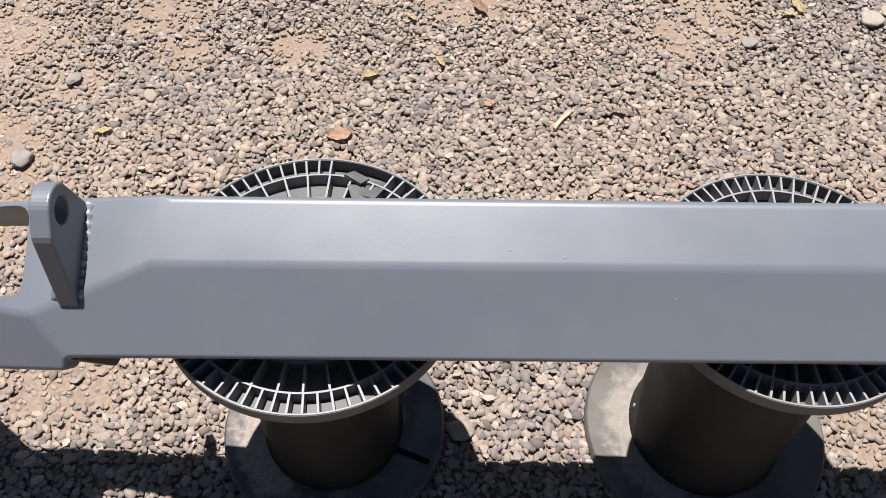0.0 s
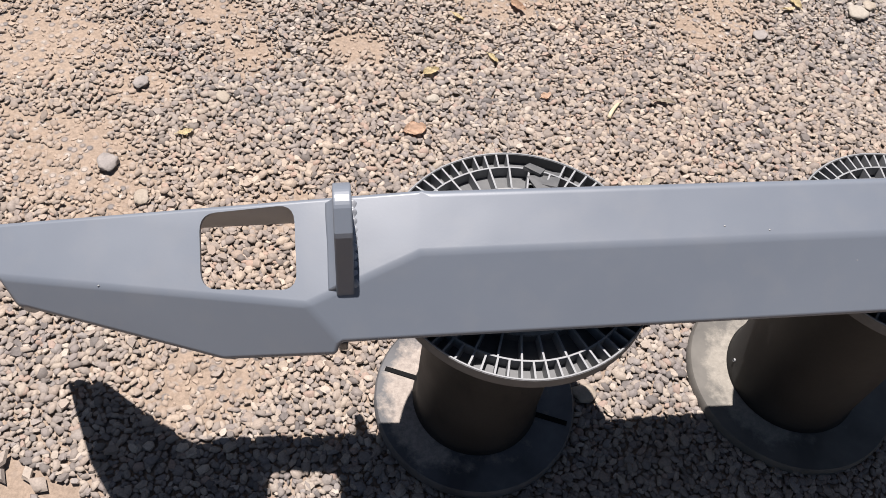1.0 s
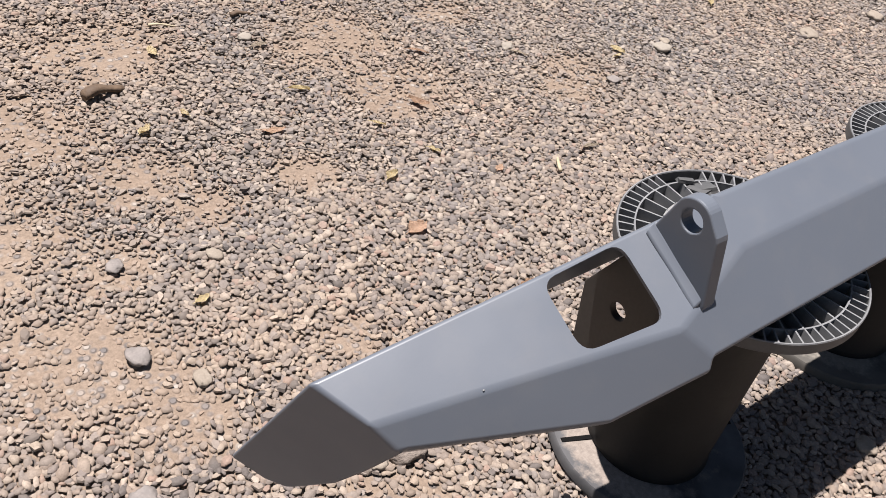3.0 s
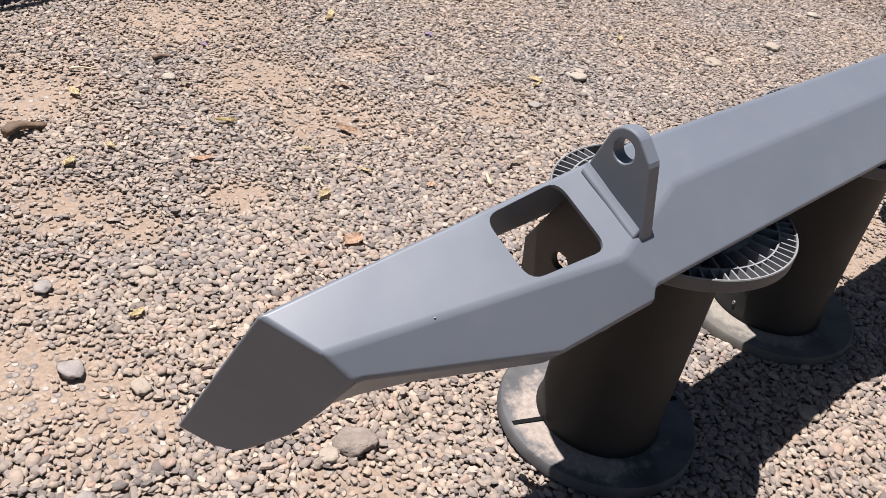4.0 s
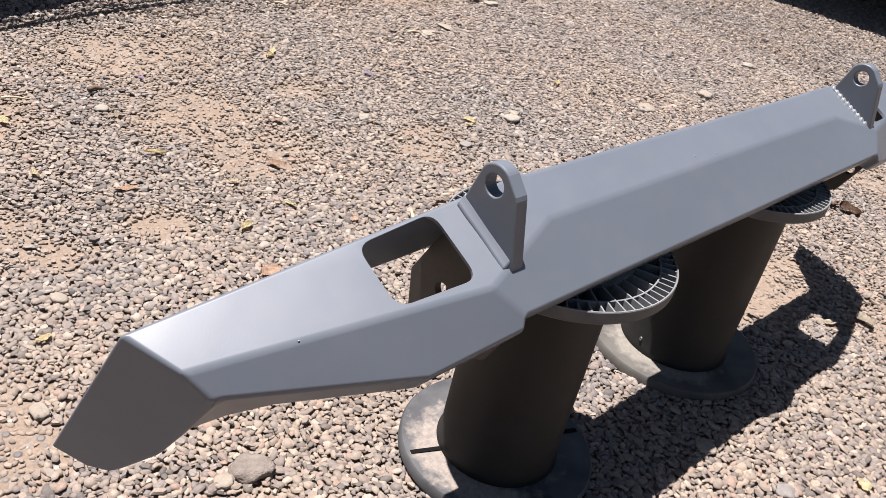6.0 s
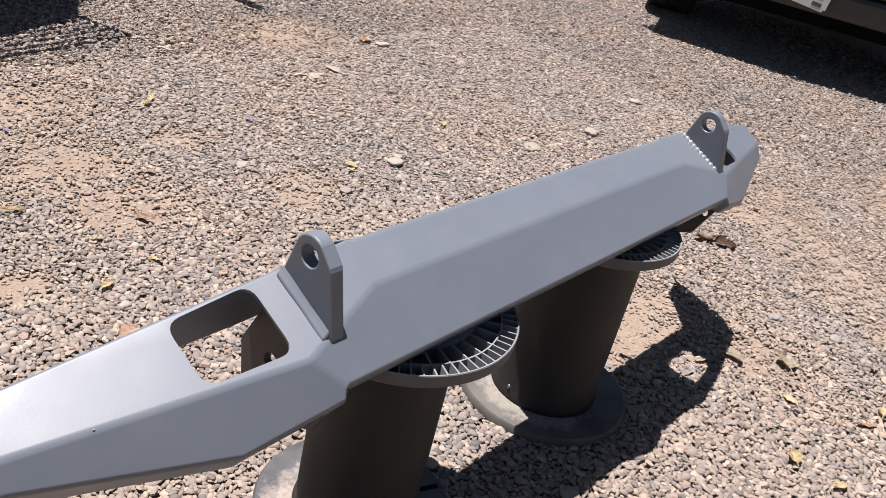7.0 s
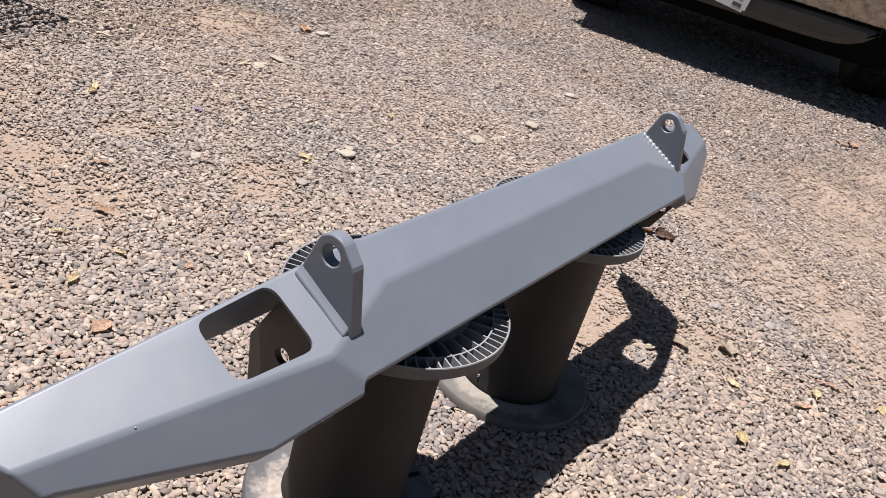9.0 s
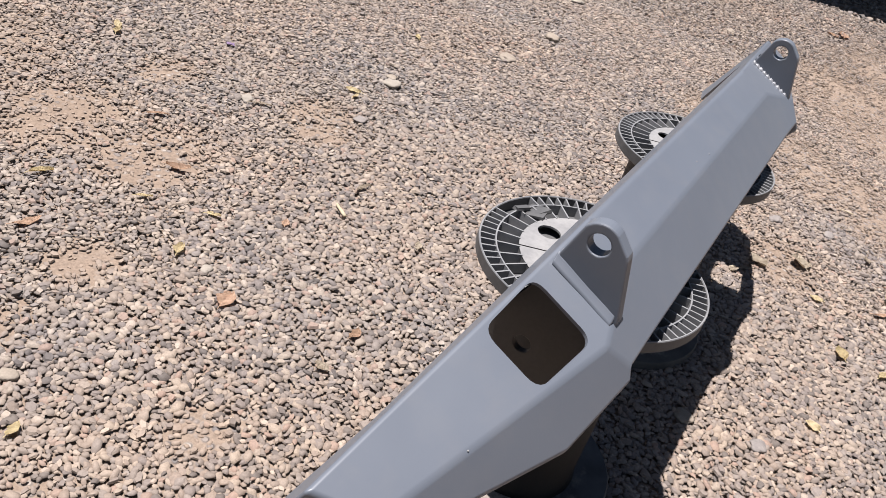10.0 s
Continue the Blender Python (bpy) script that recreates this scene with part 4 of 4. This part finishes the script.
    # wheels
    for sx in (-0.865, 0.80):
        for wy in (0.86, 4.1):
            R, W = 0.38, 0.145
            bm = bmesh.new()
            add_lathe(bm, [(0.2, -W * 0.8), (0.3, -W), (R - 0.03, -W), (R - 0.01, -W * 0.86), (R - 0.004, 0), (R - 0.01, W * 0.86), (R - 0.03, W), (0.3, W), (0.2, W * 0.8)], 64)
            bmesh.ops.transform(bm, matrix=pose(0, 0, 0, 0, 90, 0), verts=bm.verts[:])
            wheel = empty("wheel")
            wheel.parent = top
            wheel.matrix_basis = pose(sx, wy, R, 0, 0, 0)
            tyre = part("tyre", bm, TYRE, wheel, "worn black all-terrain tyre", True)
            bm = bmesh.new()
            for i in range(44):
                for k, (x0, x1) in enumerate(((-0.118, -0.072), (-0.06, -0.008), (0.008, 0.06), (0.072, 0.118))):
                    a = 360 * (i + 0.5 * (k % 2)) / 44
                    add_box(bm, (x0, -0.019, R - 0.014), (x1, 0.019, R), pose(0, 0, 0, a, 0, 0) @ pose(0, 0, 0, 0, 0, 12 if k % 2 else -12))
            tagged(part("tread", bm, TYRE, wheel), kind="stuff")
            bm = bmesh.new()
            add_lathe(bm, [(0.03, -0.05), (0.09, -0.06), (0.19, -0.03), (0.21, -0.1), (0.205, -0.1), (0.18, 0.0), (0.03, 0.0)], 40)
            bmesh.ops.transform(bm, matrix=pose(0, 0, 0, 0, 90 if sx < 0 else -90, 0), verts=bm.verts[:])
            part("rim", bm, STEEL, wheel, "", True)
    # body: nose with hood, cab and bed in one folded shell of sections
    prof = [(0.06, 0.66), (0.04, 0.74), (0.06, 0.98), (0.14, 1.06), (1.2, 1.14), (1.75, 1.62), (3.0, 1.66), (3.35, 1.2), (5.1, 1.16), (5.12, 0.62), (4.6, 0.5), (1.4, 0.5), (0.5, 0.62)]
    bx = [-1.03, -0.99, -0.8, 0.8, 0.99, 1.03]
    pinch = {-1.03: 0.9, -0.99: 0.97, -0.8: 1.0, 0.8: 1.0, 0.99: 0.97, 1.03: 0.9}
    bm = bmesh.new()
    rings = [[bm.verts.new((x, y, 0.62 + (z - 0.62) * pinch[x])) for y, z in prof] for x in bx]
    for a, b in zip(rings, rings[1:]):
        for k in range(len(prof)):
            bm.faces.new((a[k], a[(k + 1) % len(prof)], b[(k + 1) % len(prof)], b[k]))
    bm.faces.new(rings[0][::-1])
    bm.faces.new(rings[-1])
    bmesh.ops.recalc_face_normals(bm, faces=bm.faces[:])
    soften(part("body", bm, BODY, top, "dark blue body"), 0.02, 3, 25)
    bm = bmesh.new()
    add_box(bm, (-0.5, 0.02, 0.72), (0.5, 0.05, 0.95))
    part("grille", bm, SLOT, top, "dark grille opening")
    for i in range(5):
        bm = bmesh.new()
        add_box(bm, (-0.49, 0.008, 0.735 + 0.045 * i), (0.49, 0.022, 0.75 + 0.045 * i))
        part("grille_bar", bm, CHROME, top)
    for sx in (-0.69, 0.69):
        bm = bmesh.new()
        add_box(bm, (sx - 0.17, 0.015, 0.73), (sx + 0.17, 0.06, 0.94))
        soften(part("headlight", bm, GLASS, top, "dark glass headlight"), 0.015, 3, 40)
    # underside: axle, cross member and skid plate
    bm = bmesh.new()
    add_box(bm, (-0.66, 0.82, 0.33), (0.66, 0.92, 0.42))
    part("axle", bm, VALANCE, top, "dirty front axle")
    # flat near-black panel across the underside, behind the valance
    bm = bmesh.new()
    add_box(bm, (-0.71, 0.3, 0.22), (0.71, 0.33, 0.52))
    soften(part("dark_panel", bm, SLOT, top, "near-black panel hung across behind the valance"), 0.008, 2, 40)
    bm = bmesh.new()
    add_box(bm, (-0.42, 0.3, 0.36), (0.42, 0.95, 0.48))
    soften(part("skid_plate", bm, VALANCE, top, "dirty steel skid plate"), 0.02, 2, 40)
    bm = bmesh.new()
    add_box(bm, (-0.55, 0.3, 0.44), (0.55, 5.0, 0.56))
    part("frame", bm, VALANCE, top, "dark ladder frame")
    return top


build_truck()


# ---- plywood sheet ----
PLY = worn("weathered_plywood", (0.432, 0.338, 0.202), (0.518, 0.432, 0.288), (0.6, 0.8), 4, 90, 0.0006)
RED = worn("red_plastic", (0.36, 0.036, 0.036), (0.432, 0.0648, 0.0576), (0.4, 0.6), 20)


def build_plywood():
    a, b = Vector((3.053, 2.291, 0)), Vector((3.788, 2.192, 0))
    u = (b - a).normalized()
    v = Vector((-u.y, u.x, 0))
    bm = bmesh.new()
    add_box(bm, (0, 0, 0), ((b - a).length, 1.05, 0.012))
    for vert in bm.verts:
        if vert.co.x < 0.01:
            vert.co.x += 0.035 * vert.co.y
    bmesh.ops.subdivide_edges(bm, edges=bm.edges[:], cuts=3, use_grid_fill=True)
    for vert in bm.verts:
        vert.co.z += 0.012 * math.sin(3 * vert.co.x + 2 * vert.co.y)
    ob = soften(part("plywood_sheet", bm, PLY), 0.002, 2, 40)
    ob.matrix_world = Matrix(((u.x, v.x, 0, a.x), (u.y, v.y, 0, a.y), (0, 0, 1, 0.022), (0, 0, 0, 1)))
    return tagged(ob, "pale weathered plywood sheet lying on the gravel", "plywood sheet")


def build_scrap(x, y, size, mat, label, name, seed):
    """A crumpled thin scrap."""
    rng = random.Random(seed)
    bm = bmesh.new()
    bmesh.ops.create_grid(bm, x_segments=5, y_segments=4, size=size / 2)
    for v in bm.verts:
        v.co = Vector((v.co.x * 1.3, v.co.y, rng.uniform(0, 0.25) * size)) + Vector((rng.uniform(-1, 1), rng.uniform(-1, 1), 0)) * size * 0.06
    bmesh.ops.solidify(bm, geom=bm.faces[:], thickness=0.001)
    ob = part(name, bm, mat)
    ob.matrix_world = pose(x, y, 0.008, 0, 0, rng.uniform(0, 180))
    return tagged(ob, label, name.replace("_", " "))


build_plywood()
build_scrap(2.98, 2.50, 0.07, RED, "crumpled red plastic scrap beside the plywood", "plastic_scrap", 5)
PURPLE = worn("purple_petal", (0.144, 0.0936, 0.173), (0.202, 0.144, 0.23), (0.6, 0.8), 40)
build_scrap(0.492, 1.277, 0.016, PURPLE, "tiny faded purple petal on the gravel", "petal", 6)
build_scrap(-0.118, 1.422, 0.012, PURPLE, "tiny faded purple petal on the gravel", "petal", 7)


# ---- unseen stand-in rack, added only to cast its shade on the gravel ----
RUST = worn("rusty_steel", (0.072, 0.0504, 0.0396), (0.144, 0.101, 0.072), (0.6, 0.8), 20)


def build_rack():
    H = 0.9
    top = empty("shadow_rack", Matrix.Translation((-0.085 * H, 0.225 * H, 0)))
    tagged(top, "unseen stand-in rack added to cast a mesh shadow on the gravel", "rack")
    u = Vector((0.95, 0.31, 0)).normalized()

    def bar(name, a, b, w, parent, h=None):
        a, b = Vector(a), Vector(b)
        bm = bmesh.new()
        d = b - a
        add_box(bm, (0, -w / 2, -(h or w) / 2), (d.length, w / 2, (h or w) / 2))
        t = Matrix.Translation(a) @ d.to_track_quat("X", "Z").to_matrix().to_4x4()
        bmesh.ops.transform(bm, matrix=t, verts=bm.verts[:])
        return part(name, bm, RUST, parent)

    # solid deck: front edge from (-0.6, 1.75) to (1.15, 2.5)
    bm = bmesh.new()
    pts = [(-1.4, 1.5), (-0.193, 1.889), (0.164, 2.05), (0.47, 2.185), (0.56, 2.34), (0.945, 2.457), (1.2, 2.56), (1.5, 3.9), (-1.4, 3.9)]
    vs = [bm.verts.new((x, y, H)) for x, y in pts]
    f = bm.faces.new(vs)
    got = bmesh.ops.extrude_face_region(bm, geom=[f])
    bmesh.ops.translate(bm, vec=(0, 0, 0.03), verts=[e for e in got["geom"] if isinstance(e, bmesh.types.BMVert)])
    bmesh.ops.recalc_face_normals(bm, faces=bm.faces[:])
    part("deck", bm, RUST, top, "unseen deck added to cast the solid part of the shadow")
    # mesh end: rim and parallel wires
    mesh = bar("mesh_rim", (-0.9, 1.66, H), (0.55, 1.985, H), 0.022, top)
    bar("side_rim", (0.55, 1.985, H), (0.43, 2.3, H), 0.02, top)
    for i in range(1, 9):
        k = i / 9
        bar("wire", (-0.9, 1.66 + 0.3 * k, H), (0.55 - 0.12 * k, 1.985 + 0.315 * k, H), 0.012, mesh)
    bar("arm", (1.13, 2.62, H), (1.205, 2.14, H), 0.055, top)
    for x, y in ((-1.2, 3.8), (1.35, 3.8), (0.1, 3.8), (-1.25, 3.5), (1.3, 3.55)):
        bar("leg", (x, y, 0), (x, y, H), 0.05, top)
    return top


build_rack()
